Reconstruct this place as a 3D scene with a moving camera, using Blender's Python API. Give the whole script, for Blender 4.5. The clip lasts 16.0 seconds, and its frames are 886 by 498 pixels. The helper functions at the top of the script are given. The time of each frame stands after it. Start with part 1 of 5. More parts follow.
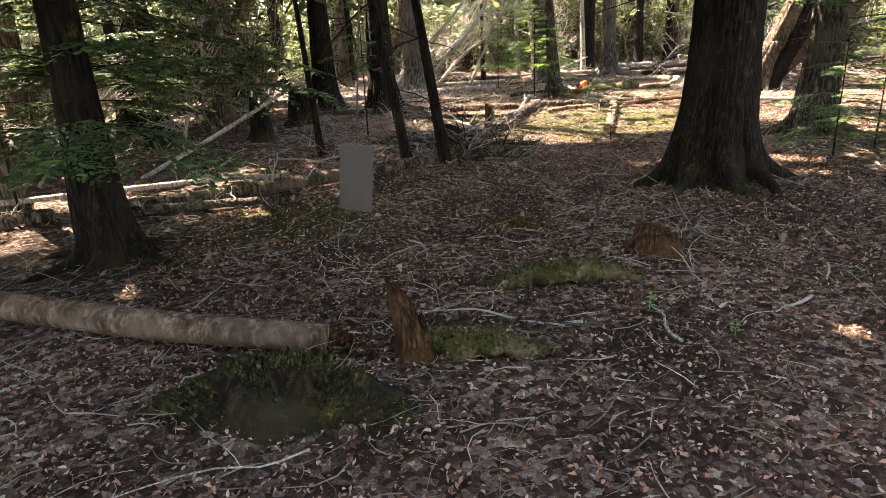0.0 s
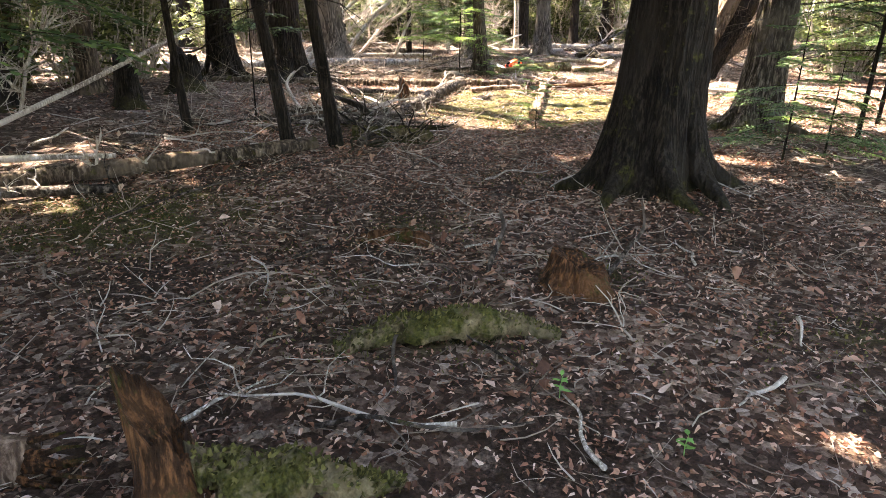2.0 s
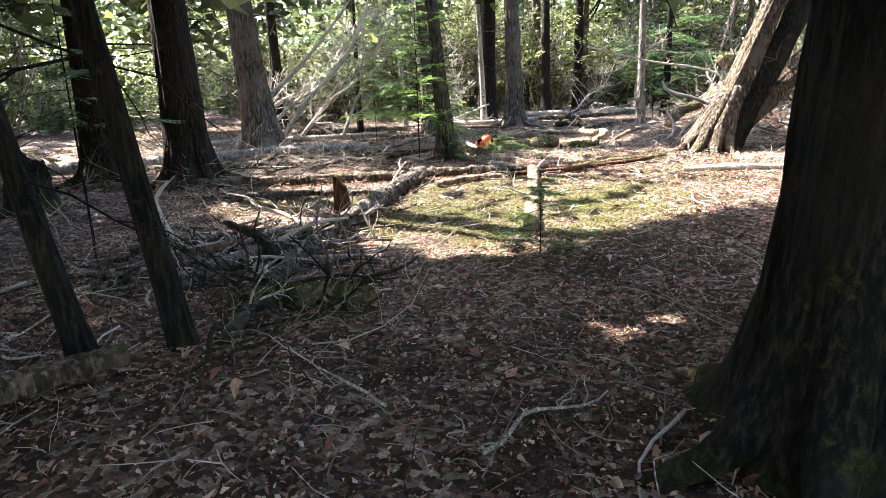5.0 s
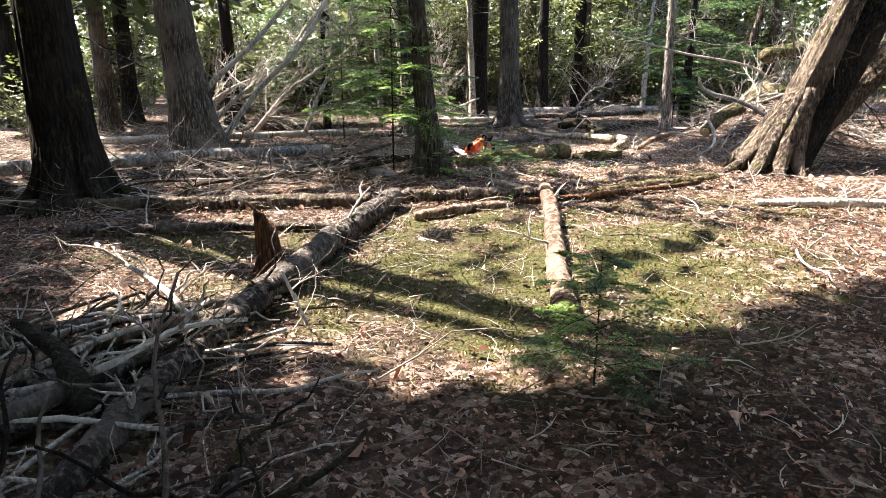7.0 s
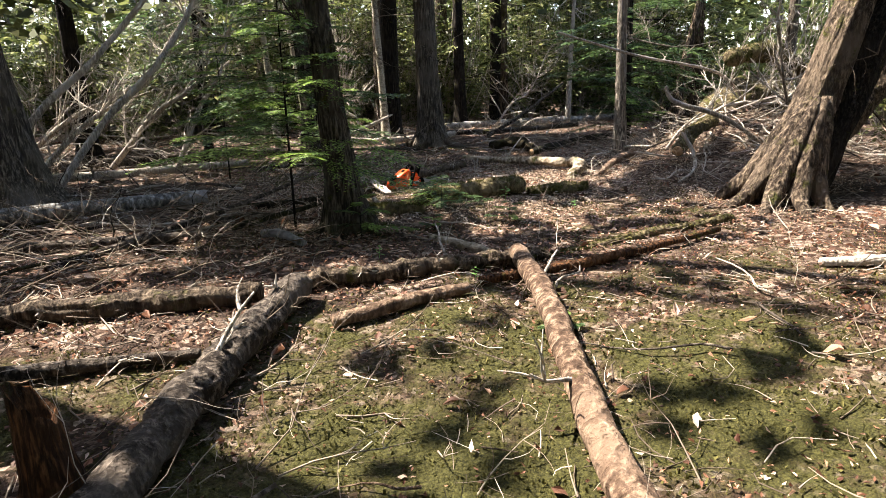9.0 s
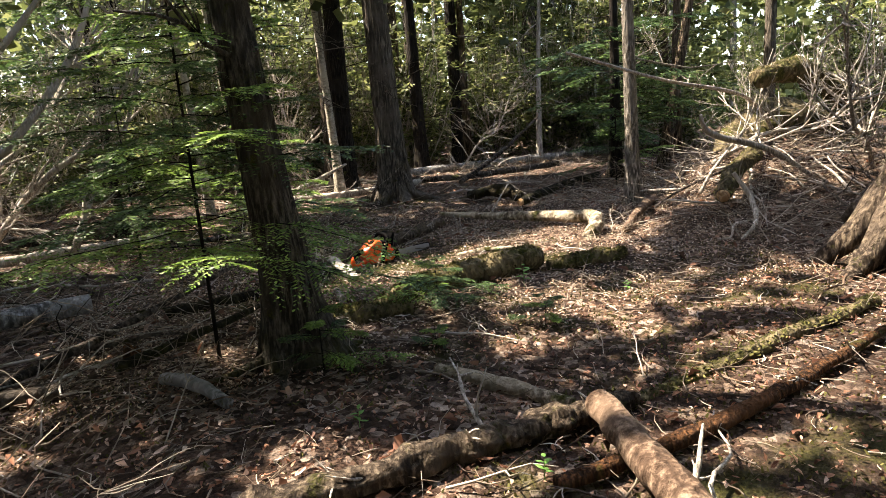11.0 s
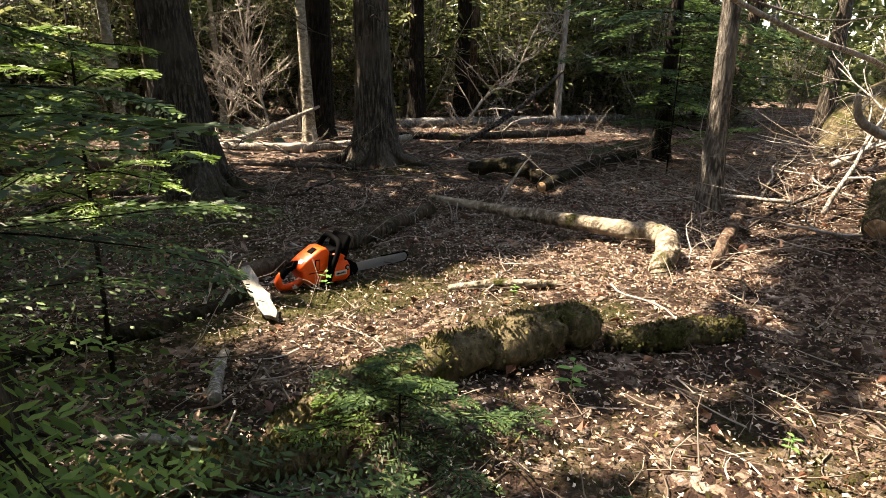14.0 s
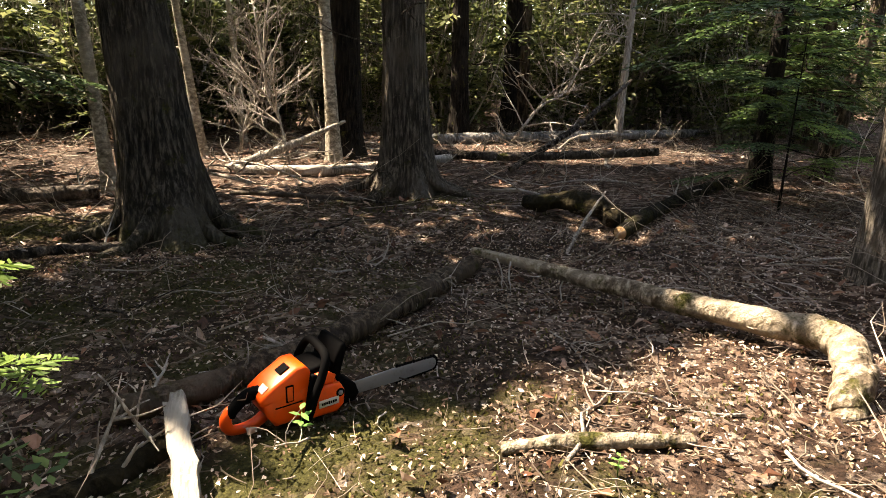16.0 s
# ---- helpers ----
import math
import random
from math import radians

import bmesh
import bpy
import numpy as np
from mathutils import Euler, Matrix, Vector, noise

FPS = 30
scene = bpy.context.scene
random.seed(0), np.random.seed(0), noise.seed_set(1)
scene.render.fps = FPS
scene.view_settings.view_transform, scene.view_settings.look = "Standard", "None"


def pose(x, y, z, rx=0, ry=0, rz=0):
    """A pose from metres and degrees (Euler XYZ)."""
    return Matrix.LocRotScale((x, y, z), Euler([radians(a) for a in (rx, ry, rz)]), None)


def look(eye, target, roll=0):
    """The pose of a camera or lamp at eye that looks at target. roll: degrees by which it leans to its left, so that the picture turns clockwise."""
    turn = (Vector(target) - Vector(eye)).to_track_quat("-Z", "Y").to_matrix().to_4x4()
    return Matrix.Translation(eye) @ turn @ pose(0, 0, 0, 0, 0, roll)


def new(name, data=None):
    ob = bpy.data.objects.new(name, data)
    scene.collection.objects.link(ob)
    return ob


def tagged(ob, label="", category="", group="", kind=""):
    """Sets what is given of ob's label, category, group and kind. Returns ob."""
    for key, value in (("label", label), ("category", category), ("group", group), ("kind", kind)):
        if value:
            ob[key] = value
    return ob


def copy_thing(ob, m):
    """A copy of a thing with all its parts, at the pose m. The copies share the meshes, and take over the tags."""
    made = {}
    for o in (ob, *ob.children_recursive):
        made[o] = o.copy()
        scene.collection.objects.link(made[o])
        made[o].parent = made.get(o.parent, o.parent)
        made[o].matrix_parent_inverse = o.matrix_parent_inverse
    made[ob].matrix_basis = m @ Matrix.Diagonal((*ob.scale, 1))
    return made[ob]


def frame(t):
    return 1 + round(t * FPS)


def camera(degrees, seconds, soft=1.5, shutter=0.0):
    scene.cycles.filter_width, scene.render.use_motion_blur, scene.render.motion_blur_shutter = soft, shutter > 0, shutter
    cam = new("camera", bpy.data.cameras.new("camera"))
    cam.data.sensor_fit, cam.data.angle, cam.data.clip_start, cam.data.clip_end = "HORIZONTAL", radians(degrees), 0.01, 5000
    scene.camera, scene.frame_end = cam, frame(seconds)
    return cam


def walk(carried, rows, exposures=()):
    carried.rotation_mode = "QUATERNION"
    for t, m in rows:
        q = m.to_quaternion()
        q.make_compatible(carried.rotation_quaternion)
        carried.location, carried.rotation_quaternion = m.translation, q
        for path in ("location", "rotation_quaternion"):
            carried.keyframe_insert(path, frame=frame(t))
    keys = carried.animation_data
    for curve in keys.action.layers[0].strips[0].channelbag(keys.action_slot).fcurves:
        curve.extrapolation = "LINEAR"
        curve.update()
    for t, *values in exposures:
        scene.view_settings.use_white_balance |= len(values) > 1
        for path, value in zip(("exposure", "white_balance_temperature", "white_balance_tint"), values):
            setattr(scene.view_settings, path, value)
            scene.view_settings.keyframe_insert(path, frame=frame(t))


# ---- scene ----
cam = camera(69.0, 16.0, 0.75)
PATH = [
    (0, (1.035, -0.337, 1.507), (0.873, 1.554, 0.877), -2.6),
    (0.5, (1.06, -0.062, 1.489), (1.082, 1.879, 1.008), 0.6),
    (1, (1.133, 0.252, 1.459), (1.266, 2.094, 0.693), 0.3),
    (1.5, (1.284, 0.594, 1.413), (1.586, 2.44, 0.705), 2.6),
    (2, (1.391, 0.995, 1.365), (1.436, 2.867, 0.663), 1.2),
    (2.5, (1.381, 1.49, 1.303), (1.566, 3.387, 0.698), -1.8),
    (3, (1.369, 2.05, 1.29), (1.415, 3.958, 0.691), -3.3),
    (3.5, (1.409, 2.602, 1.297), (1.545, 4.558, 0.902), -2.2),
    (5.8, (1.697, 5.203, 1.334), (1.826, 7.12, 0.779), -1.6),
    (6, (1.715, 5.445, 1.333), (1.88, 7.37, 0.819), -0.6),
    (6.5, (1.755, 6.095, 1.328), (1.937, 8.021, 0.821), -0.4),
    (7, (1.794, 6.749, 1.323), (1.985, 8.665, 0.781), -0.1),
    (7.5, (1.813, 7.333, 1.325), (2.095, 9.218, 0.718), 0.5),
    (8, (1.867, 7.899, 1.338), (2.263, 9.764, 0.732), -0.5),
    (8.5, (1.885, 8.453, 1.348), (2.26, 10.334, 0.781), -0.2),
    (9, (1.897, 8.993, 1.354), (2.362, 10.868, 0.837), -1.5),
    (9.5, (2.009, 9.543, 1.332), (2.446, 11.429, 0.83), -0.4),
    (10, (2.07, 10.065, 1.348), (2.451, 11.956, 0.818), -1.6),
    (10.2, (2.092, 10.273, 1.351), (2.589, 12.171, 0.964), -2.4),
    (12.3, (2.262, 12.042, 1.358), (2.924, 13.846, 0.805), -3.5),
    (12.5, (2.318, 12.192, 1.355), (3.008, 13.971, 0.758), -2.1),
    (13, (2.553, 12.547, 1.349), (3.165, 14.381, 0.836), 2.9),
    (13.5, (2.746, 12.881, 1.349), (3.295, 14.73, 0.82), 1.5),
    (14, (2.904, 13.241, 1.325), (3.535, 15.052, 0.755), 1.5),
    (14.5, (3.077, 13.65, 1.343), (3.619, 15.52, 0.887), -0.4),
    (15, (3.227, 14.006, 1.339), (3.619, 15.931, 0.964), 0.9),
    (15.5, (3.285, 14.347, 1.305), (3.648, 16.266, 0.876), -1.1),
    (16, (3.353, 14.679, 1.303), (3.863, 16.533, 0.753), 1.4),
]
walk(cam, [(t, look(eye, target, roll)) for t, eye, target, roll in PATH], [(0, 4.15, 7900, 18), (1, 4.45, 7800, 19), (2.5, 4.75, 7500, 18), (3.5, 4.5, 6900, 13), (6, 3.95, 6400, 13), (7, 3.6, 6600, 13), (8, 2.95, 6700, 12), (9, 2.8, 7000, 12), (10, 2.9, 7300, 12), (12.5, 2.6, 7800, 12), (14, 2.65, 8000, 13), (15, 2.5, 8200, 14), (16, 2.75, 8300, 14)])

# ---- world, sun ----
SUN_AZ = radians(-52.0)      # from +y towards +x
SUN_EL = radians(56.0)
TO_SUN = Vector((math.sin(SUN_AZ) * math.cos(SUN_EL), math.cos(SUN_AZ) * math.cos(SUN_EL), math.sin(SUN_EL)))
world = bpy.data.worlds.new("sky")
scene.world = world
world.use_nodes = True
wn = world.node_tree.nodes
sky = wn.new("ShaderNodeTexSky")
sky.sky_type = "NISHITA"
sky.sun_disc = False
sky.sun_elevation = SUN_EL
sky.sun_rotation = SUN_AZ
world.node_tree.links.new(sky.outputs[0], wn["Background"].inputs[0])
wn["Background"].inputs[1].default_value = 0.13
sun = new("sun", bpy.data.lights.new("sun", "SUN"))
sun.data.energy = 4.3
sun.data.angle = radians(0.55)
sun.data.color = (1.0, 0.95, 0.86)
sun.matrix_world = look(TO_SUN * 60, (0, 0, 0))

# ---- materials ----


def nodes_of(name):
    m = bpy.data.materials.new(name)
    m.use_nodes = True
    nt = m.node_tree
    return m, nt, nt.nodes["Principled BSDF"]


def ramp(nt, fac, stops):
    r = nt.nodes.new("ShaderNodeValToRGB")
    e = r.color_ramp.elements
    while len(e) < len(stops):
        e.new(0.5)
    for el, (p, c) in zip(e, stops):
        el.position = p
        el.color = (*c, 1)
    nt.links.new(fac, r.inputs[0])
    return r.outputs[0]


def noise_tex(nt, vec, scale, detail=4.0, rough=0.6):
    n = nt.nodes.new("ShaderNodeTexNoise")
    n.inputs["Scale"].default_value = scale
    n.inputs["Detail"].default_value = detail
    n.inputs["Roughness"].default_value = rough
    if vec is not None:
        nt.links.new(vec, n.inputs["Vector"])
    return n.outputs["Fac"]


def coords(nt, kind="Object", scale=(1, 1, 1)):
    c = nt.nodes.new("ShaderNodeTexCoord")
    mp = nt.nodes.new("ShaderNodeMapping")
    mp.inputs["Scale"].default_value = scale
    nt.links.new(c.outputs[kind], mp.inputs[0])
    return mp.outputs[0]


def mix(nt, fac, a, b):
    n = nt.nodes.new("ShaderNodeMix")
    n.data_type = "RGBA"
    for sock, v in ((n.inputs[0], fac), (n.inputs[6], a), (n.inputs[7], b)):
        if isinstance(v, (int, float)):
            sock.default_value = v
        elif isinstance(v, tuple):
            sock.default_value = (*v, 1)
        else:
            nt.links.new(v, sock)
    return n.outputs[2]


def math_node(nt, op, a, b=0.0, c=0.0):
    n = nt.nodes.new("ShaderNodeMath")
    n.operation = op
    n.use_clamp = False
    for k, v in enumerate((a, b, c)):
        if isinstance(v, (int, float)):
            n.inputs[k].default_value = v
        else:
            nt.links.new(v, n.inputs[k])
    return n.outputs[0]


def smooth(nt, v, lo, hi):
    n = nt.nodes.new("ShaderNodeMapRange")
    n.interpolation_type = "SMOOTHSTEP"
    n.inputs[1].default_value, n.inputs[2].default_value = lo, hi
    nt.links.new(v, n.inputs[0])
    return n.outputs[0]


def bump(nt, bsdf, height, strength, dist=0.02):
    b = nt.nodes.new("ShaderNodeBump")
    b.inputs["Strength"].default_value = strength
    b.inputs["Distance"].default_value = dist
    nt.links.new(height, b.inputs["Height"])
    nt.links.new(b.outputs[0], bsdf.inputs["Normal"])


MOSS_A, MOSS_B = (0.022, 0.024, 0.006), (0.085, 0.08, 0.02)


def bark_material(name, dark, light, stretch=(14, 14, 1.3), moss=0.0, moss_low=0.0, strips=1.0, along="z"):
    """Fibrous bark: long strips along the trunk, blotches, and moss in patches."""
    m, nt, b = nodes_of(name)
    v = coords(nt, "Object", stretch)
    fine = noise_tex(nt, v, 3.0, 6, 0.65)
    broad = noise_tex(nt, coords(nt), 1.7, 3)
    col = ramp(nt, fine, [(0.3, tuple(c * 0.25 for c in dark)), (0.48, tuple(c * 0.8 for c in dark)), (0.66, light)])
    col = mix(nt, smooth(nt, broad, 0.42, 0.7), col, tuple(0.5 * (a + c) for a, c in zip(dark, light)))
    vor = nt.nodes.new("ShaderNodeTexVoronoi")
    vor.inputs["Scale"].default_value = 2.6
    nt.links.new(v, vor.inputs["Vector"])
    height = math_node(nt, "ADD", fine, math_node(nt, "MULTIPLY", vor.outputs["Distance"], 0.55))
    spots = noise_tex(nt, coords(nt), 9.0, 6, 0.75)
    col = mix(nt, math_node(nt, "MULTIPLY", smooth(nt, spots, 0.6, 0.72), 0.55), col, tuple(min(0.6, c * 1.5) for c in light))
    if moss or moss_low:
        patch = noise_tex(nt, coords(nt), 5.0, 5, 0.7)
        mask = smooth(nt, patch, 0.62 - 0.3 * moss, 0.74 - 0.3 * moss)
        if moss_low:
            sep = nt.nodes.new("ShaderNodeSeparateXYZ")
            nt.links.new(coords(nt), sep.inputs[0])
            low = smooth(nt, math_node(nt, "ADD", sep.outputs[2], math_node(nt, "MULTIPLY", patch, -1.1)), moss_low - 0.45, moss_low - 1.0)
            mask = math_node(nt, "MAXIMUM", mask, low)
        mcol = ramp(nt, noise_tex(nt, coords(nt), 60, 4), [(0.35, MOSS_A), (0.7, MOSS_B)])
        col = mix(nt, mask, col, mcol)
    nt.links.new(col, b.inputs["Base Color"])
    b.inputs["Roughness"].default_value = 0.9
    b.inputs["Specular IOR Level"].default_value = 0.12
    bump(nt, b, height, 1.0 * strips, 0.05)
    return m


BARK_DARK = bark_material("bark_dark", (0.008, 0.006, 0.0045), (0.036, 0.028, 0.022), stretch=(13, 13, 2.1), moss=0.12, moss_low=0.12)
BARK_HEMLOCK = bark_material("bark_hemlock", (0.036, 0.03, 0.024), (0.14, 0.12, 0.098), stretch=(13, 13, 2.6), moss=0.16, moss_low=0.2)
BARK_CEDAR = bark_material("bark_cedar", (0.055, 0.045, 0.036), (0.22, 0.185, 0.152), stretch=(15, 15, 1.7), moss=0.05, moss_low=0.05)
BARK_GREYBROWN = bark_material("bark_grey_brown", (0.10, 0.085, 0.07), (0.36, 0.315, 0.265), stretch=(15, 15, 3.2), moss=0.08, moss_low=0.1)
BARK_GREY = bark_material("bark_grey", (0.13, 0.125, 0.12), (0.36, 0.345, 0.33), stretch=(9, 9, 2.5), moss=0.12)
BARK_BROWN = bark_material("bark_brown", (0.042, 0.03, 0.022), (0.19, 0.145, 0.105), stretch=(11, 11, 2.2), moss=0.2)
BARK_RED = bark_material("bark_red", (0.10, 0.062, 0.042), (0.29, 0.205, 0.148), stretch=(7, 7, 3), moss=0.05)
BARK_BIRCH = bark_material("bark_pale", (0.26, 0.23, 0.18), (0.55, 0.50, 0.41), stretch=(6, 6, 9), strips=0.4)
BARK_LOG = bark_material("bark_log", (0.028, 0.021, 0.017), (0.175, 0.145, 0.12), stretch=(9, 9, 5), moss=0.05)
BARK_PALE = bark_material("bark_peeled", (0.17, 0.13, 0.09), (0.52, 0.44, 0.33), stretch=(7, 7, 4), moss=0.22)
MOSSY = bark_material("bark_mossy", (0.09, 0.07, 0.04), (0.2, 0.16, 0.09), stretch=(8, 8, 4), moss=0.42)
WOOD_DEAD = bark_material("wood_dead", (0.25, 0.215, 0.18), (0.52, 0.47, 0.41), stretch=(20, 20, 2.5), strips=0.4)
WOOD_ROT = bark_material("wood_rotten", (0.045, 0.022, 0.012), (0.19, 0.085, 0.036), stretch=(18, 18, 2), moss=0.24)
# darkened mossy bark for shaded lumps and logs, the shade put into its colour
MOSS_SHADED = bark_material("bark_shaded_moss", (0.012, 0.009, 0.005), (0.045, 0.036, 0.018), stretch=(8, 8, 4), moss=0.2)
WOOD_PALE = bark_material("wood_pale", (0.20, 0.18, 0.15), (0.42, 0.385, 0.335), stretch=(26, 3, 26), strips=0.5)
WOOD_CUT = bark_material("wood_cut", (0.42, 0.25, 0.13), (0.62, 0.42, 0.25), stretch=(12, 12, 12), strips=0.2)


def island_material(name, stops, rough=0.75, translucent=0.0):
    """Loose small pieces, each with its own colour."""
    m, nt, b = nodes_of(name)
    g = nt.nodes.new("ShaderNodeNewGeometry")
    col = ramp(nt, g.outputs["Random Per Island"], stops)
    n = noise_tex(nt, coords(nt), 40, 3)
    col = mix(nt, math_node(nt, "MULTIPLY", smooth(nt, n, 0.35, 0.75), 0.45), col, tuple(c * 0.5 for c in stops[len(stops) // 2][1]))
    nt.links.new(col, b.inputs["Base Color"])
    b.inputs["Roughness"].default_value = rough
    b.inputs["Specular IOR Level"].default_value = 0.2
    if translucent:
        t = nt.nodes.new("ShaderNodeBsdfTranslucent")
        nt.links.new(col, t.inputs[0])
        ms = nt.nodes.new("ShaderNodeMixShader")
        ms.inputs[0].default_value = translucent
        nt.links.new(b.outputs[0], ms.inputs[1])
        nt.links.new(t.outputs[0], ms.inputs[2])
        nt.links.new(ms.outputs[0], nt.nodes["Material Output"].inputs[0])
    return m


LEAF_LITTER = island_material("leaf_litter", [(0.0, (0.03, 0.016, 0.01)), (0.3, (0.08, 0.034, 0.021)), (0.58, (0.25, 0.118, 0.072)), (0.82, (0.41, 0.245, 0.17)), (1.0, (0.54, 0.41, 0.33))], 0.6, 0.15)
# paler copy of the leaf litter: the clearing's sunlight is put into its colour
LEAF_SUNLIT = island_material("sunlit_leaf_litter", [(0.0, (0.03, 0.018, 0.011)), (0.22, (0.14, 0.08, 0.05)), (0.5, (0.33, 0.22, 0.15)), (0.78, (0.52, 0.40, 0.30)), (1.0, (0.75, 0.64, 0.54))], 0.5, 0.15)
TWIGS = island_material("twig_litter", [(0.0, (0.04, 0.028, 0.021)), (0.35, (0.13, 0.098, 0.073)), (0.7, (0.24, 0.192, 0.15)), (1.0, (0.46, 0.40, 0.335))], 0.8)
NEEDLES = island_material("hemlock_needles", [(0.0, (0.018, 0.036, 0.014)), (0.45, (0.042, 0.08, 0.028)), (0.8, (0.075, 0.125, 0.04)), (1.0, (0.14, 0.21, 0.06))], 0.5, 0.35)
NEEDLES_TIP = island_material("young_needles", [(0.0, (0.07, 0.125, 0.028)), (0.5, (0.13, 0.21, 0.042)), (1.0, (0.24, 0.34, 0.08))], 0.5, 0.4)
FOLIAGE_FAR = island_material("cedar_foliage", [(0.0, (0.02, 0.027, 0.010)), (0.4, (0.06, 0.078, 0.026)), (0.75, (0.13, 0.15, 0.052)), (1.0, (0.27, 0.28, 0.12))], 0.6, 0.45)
# dark tones lifted above the near foliage: haze put into the colour
FOLIAGE_DIST = island_material("haze_pale_foliage", [(0.0, (0.06, 0.08, 0.025)), (0.5, (0.12, 0.15, 0.055)), (1.0, (0.26, 0.29, 0.13))], 0.7, 0.45)
MOSS_TUFT = island_material("moss_tufts", [(0.0, (0.019, 0.020, 0.005)), (0.5, (0.068, 0.064, 0.017)), (1.0, (0.155, 0.138, 0.046))], 0.85, 0.2)
# darker copy of the moss tufts, with shade put into the colour
MOSS_TUFT_SHADED = island_material("shaded_moss", [(0.0, (0.008, 0.009, 0.003)), (0.5, (0.022, 0.024, 0.007)), (0.85, (0.055, 0.052, 0.016)), (1.0, (0.12, 0.105, 0.035))], 0.9, 0.15)
LEAF_GREEN = island_material("green_leaf", [(0.0, (0.10, 0.24, 0.06)), (1.0, (0.20, 0.38, 0.10))], 0.5, 0.4)


def ground_material():
    m, nt, b = nodes_of("forest_floor")
    v = coords(nt)
    a = noise_tex(nt, v, 1.3, 6, 0.65)
    f = noise_tex(nt, v, 55, 5, 0.7)
    vor = nt.nodes.new("ShaderNodeTexVoronoi")
    vor.inputs["Scale"].default_value = 26
    nt.links.new(v, vor.inputs["Vector"])
    leaf = nt.nodes.new("ShaderNodeSeparateColor")
    nt.links.new(vor.outputs["Color"], leaf.inputs[0])
    soil = ramp(nt, f, [(0.3, (0.009, 0.005, 0.0035)), (0.6, (0.036, 0.021, 0.014)), (0.8, (0.11, 0.07, 0.048))])
    dry = ramp(nt, leaf.outputs[0], [(0.0, (0.025, 0.013, 0.009)), (0.5, (0.10, 0.058, 0.04)), (0.85, (0.30, 0.215, 0.165)), (1.0, (0.45, 0.36, 0.30))])
    col = mix(nt, smooth(nt, math_node(nt, "ADD", a, math_node(nt, "MULTIPLY", f, 0.5)), 0.55, 0.95), soil, dry)
    at = nt.nodes.new("ShaderNodeAttribute")
    at.attribute_name = "moss"
    patch = noise_tex(nt, v, 3.2, 6, 0.7)
    mask = smooth(nt, math_node(nt, "ADD", math_node(nt, "MULTIPLY", at.outputs["Fac"], 0.55), patch), 0.74, 1.0)
    green = ramp(nt, noise_tex(nt, v, 85, 4, 0.7), [(0.3, (0.014, 0.014, 0.004)), (0.55, (0.056, 0.053, 0.015)), (0.8, (0.125, 0.11, 0.037))])
    col = mix(nt, mask, col, green)
    nt.links.new(col, b.inputs["Base Color"])
    b.inputs["Roughness"].default_value = 0.95
    b.inputs["Specular IOR Level"].default_value = 0.15
    clumps = math_node(nt, "MULTIPLY", noise_tex(nt, v, 13, 3, 0.55), 1.8)
    h = math_node(nt, "ADD", math_node(nt, "ADD", math_node(nt, "MULTIPLY", vor.outputs["Distance"], -0.6), f), clumps)
    bump(nt, b, h, 1.0, 0.035)
    return m


GROUND = ground_material()


def plain_material(name, colour, rough, metal=0.0, grime=(0.1, 0.08, 0.06), amount=0.35):
    m, nt, b = nodes_of(name)
    n = noise_tex(nt, coords(nt), 22, 6, 0.7)
    nt.links.new(mix(nt, math_node(nt, "MULTIPLY", smooth(nt, n, 0.5, 0.78), amount), colour, grime), b.inputs["Base Color"])
    b.inputs["Roughness"].default_value = rough
    b.inputs["Metallic"].default_value = metal
    b.inputs["Specular IOR Level"].default_value = 0.03 if max(colour) < 0.02 else 0.4
    bump(nt, b, noise_tex(nt, coords(nt), 160, 2), 0.08, 0.002)
    return m


ORANGE = plain_material("orange_plastic", (0.82, 0.08, 0.007), 0.36, amount=0.22)
BLACK = plain_material("black_plastic", (0.002, 0.002, 0.0022), 0.8, grime=(0.008, 0.007, 0.006), amount=0.3)
STEEL = plain_material("bar_steel", (0.30, 0.31, 0.32), 0.5, 0.5, amount=0.6)
SILVER = plain_material("silver_label", (0.6, 0.62, 0.63), 0.35, 0.3, amount=0.1)
CARD = plain_material("grey_card", (0.055, 0.048, 0.045), 0.8, amount=0.15)

# ---- ground shape ----
HILLS = [(1, 0, -.03), (2.5, 3, -.03), (3, 4.5, -.06), (3.7, 5.8, .03), (5.2, 6, .08), (1, 5, -.08), (0, 7.5, .03), (2.2, 8, -.1),
         (2.3, 10.5, -.13), (4.5, 9, -.05), (.5, 11, -.1), (-2, 13, 0), (3.3, 13.2, .0), (4.8, 13.2, .08), (6.1, 14.6, .12), (7.2, 16.5, .25),
         (2.1, 14.3, .08), (3.7, 15.2, .1), (2.7, 16.5, .0), (4.9, 16.3, .08), (6, 17.3, .1), (4.6, 18, .0), (2.5, 18.5, .02), (4.5, 20.5, .08)]


